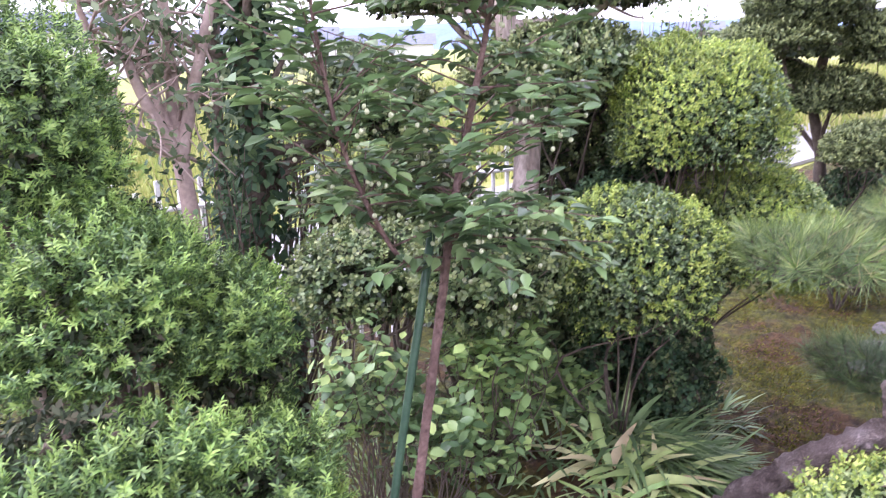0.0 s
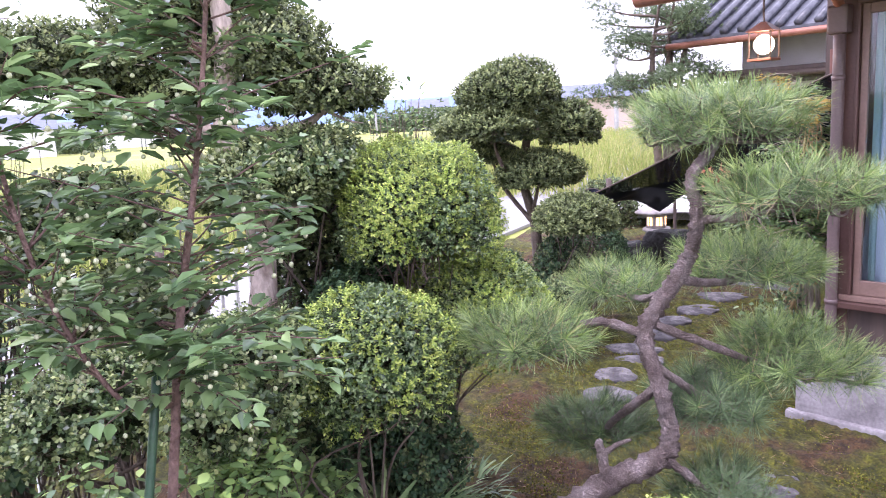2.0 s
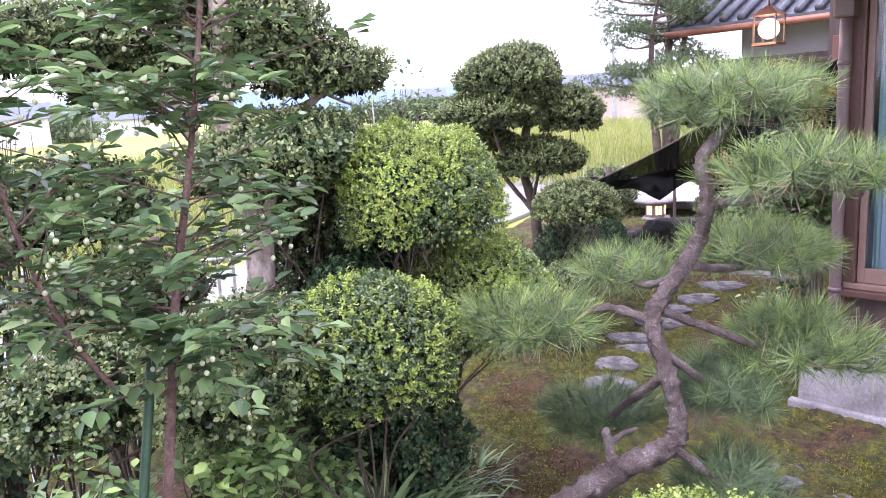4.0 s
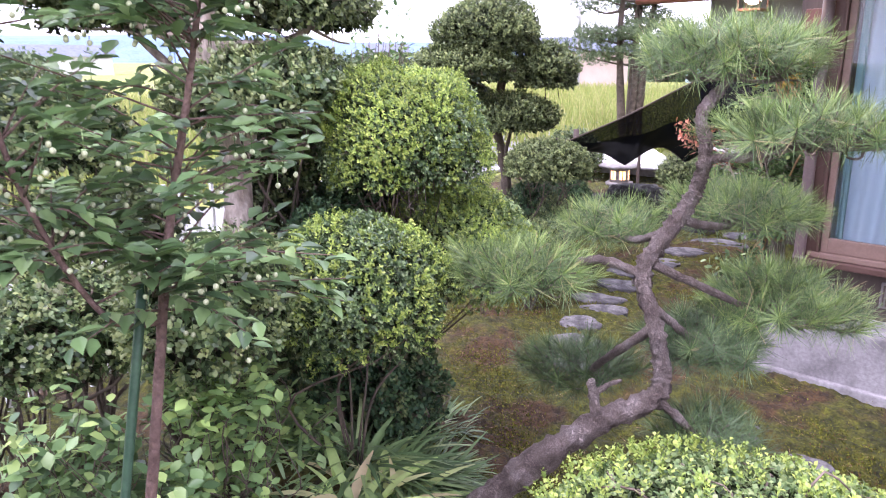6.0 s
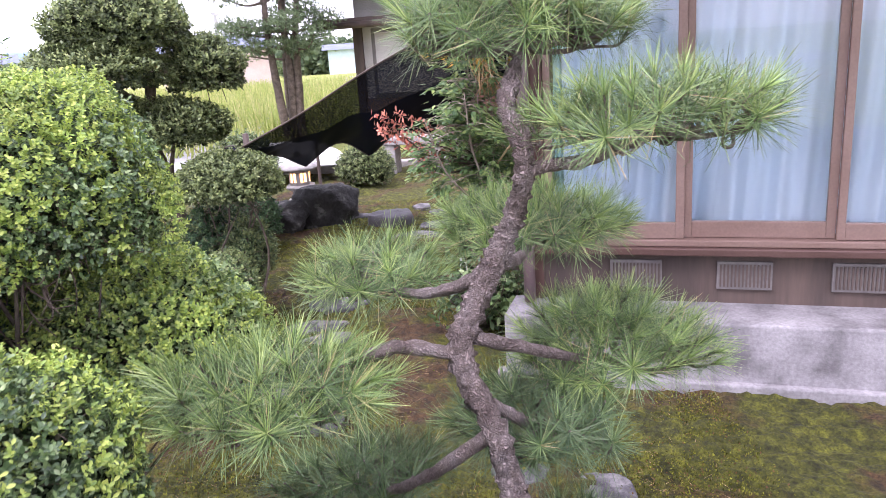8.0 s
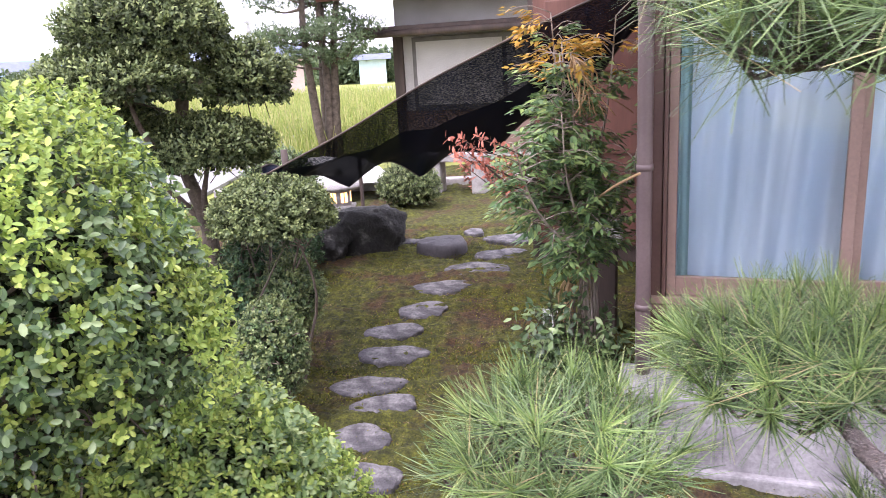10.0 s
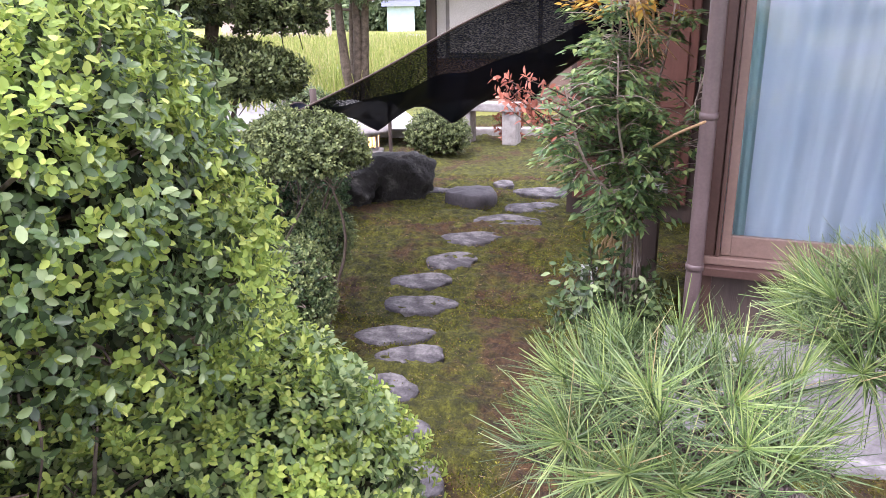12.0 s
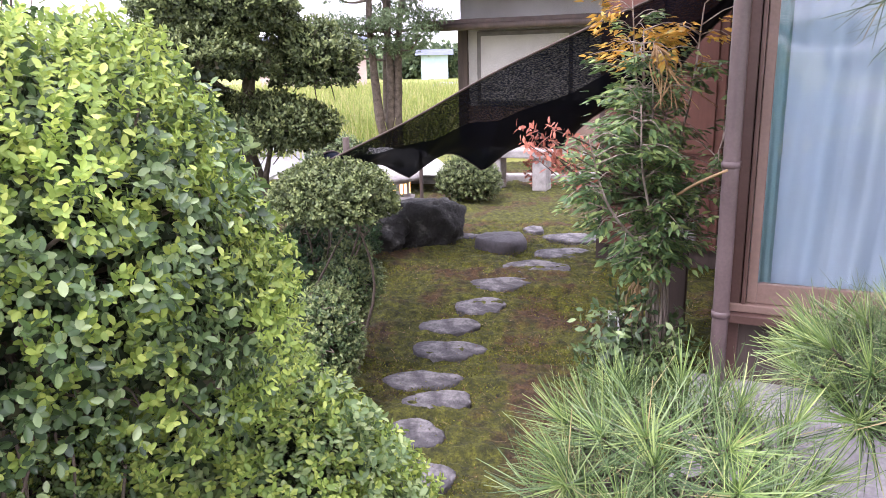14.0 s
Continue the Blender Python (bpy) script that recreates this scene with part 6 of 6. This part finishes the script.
hills()
for q, h_ in (((39.153, 10.642, 0.945), 4.6), ((75.869, 49.432, 1.714), 6.5), ((24.596, 76.457, 2.891), 6.5)):
    t = thing("utility_pole", "slim grey utility pole in the fields", "pole", (q[0], q[1], -0.2), group="utility poles")
    part("pole", joined([limb([(0, 0, 0, 0.13), (0, 0, h_ / 2, 0.11), (0, 0, h_, 0.09)], 5, 8, 0)]), M_POLE, t)
    part("crossarm", boxed(-0.6, 0.6, -0.05, 0.05, h_ - 0.6, h_ - 0.5), M_POLE, t)


# ---- moss tufts and fallen needles ----
def moss_tufts():
    rng = np.random.default_rng(1200)
    n = 230000
    x, y = rng.uniform(2.6, 9.5, n), rng.uniform(-0.6, 2.3, n)
    patch = np.sin(2.1 * x + 1.7 * y) + np.sin(3.3 * y - 1.2 * x + 2) + np.sin(5.1 * x + 2.7 * y + 1) + 0.8 * np.sin(7.3 * y - 4.1 * x)
    keep = rng.random(n) < np.clip(1.3 - (x - 3) / 6, 0.2, 1) * np.clip(0.5 + 0.5 * patch, 0.04, 1)
    x, y = x[keep], y[keep]
    n = len(x)
    P = np.stack([x, y, ground_z(x, y) + rng.normal(0.002, 0.006, n)], 1)
    D = unit(rng.normal(0, 0.55, (n, 3)) + np.array((0, 0, 0.8)))
    ob = part("moss_tufts", np_mesh(*place_leaves(plain_template(0.55), P, D, rng.normal(size=(n, 3)), rng.uniform(0.005, 0.014, n))), M_MOSSTUFT)
    tagged(ob, "fine yellow-green moss tufts on the garden ground", "moss", kind="stuff")
    n = 3500
    x, y = rng.uniform(1.2, 8, n), rng.uniform(-0.4, 2.2, n)
    P = np.stack([x, y, ground_z(x, y) + 0.01], 1)
    D = unit(np.stack([rng.normal(size=n), rng.normal(size=n), rng.normal(0, 0.1, n)], 1))
    ob = part("fallen_needles", np_mesh(*place_leaves(needle_template(0.035, 0.1), P, D, np.tile((0, 0, 1.0), (n, 1)) + rng.normal(0, 0.2, (n, 3)), rng.uniform(0.02, 0.05, n))), M_STRAW)
    tagged(ob, "scattered brown fallen pine needles", "litter", kind="stuff")


M_MOSSTUFT = leafy("moss_tuft", [(0, (0.03, 0.034, 0.004)), (0.5, (0.095, 0.10, 0.008)), (0.8, (0.22, 0.225, 0.022)), (0.92, (0.15, 0.08, 0.03)), (1, (0.11, 0.06, 0.03))], 0.9, 0.2, 0.1)
moss_tufts()
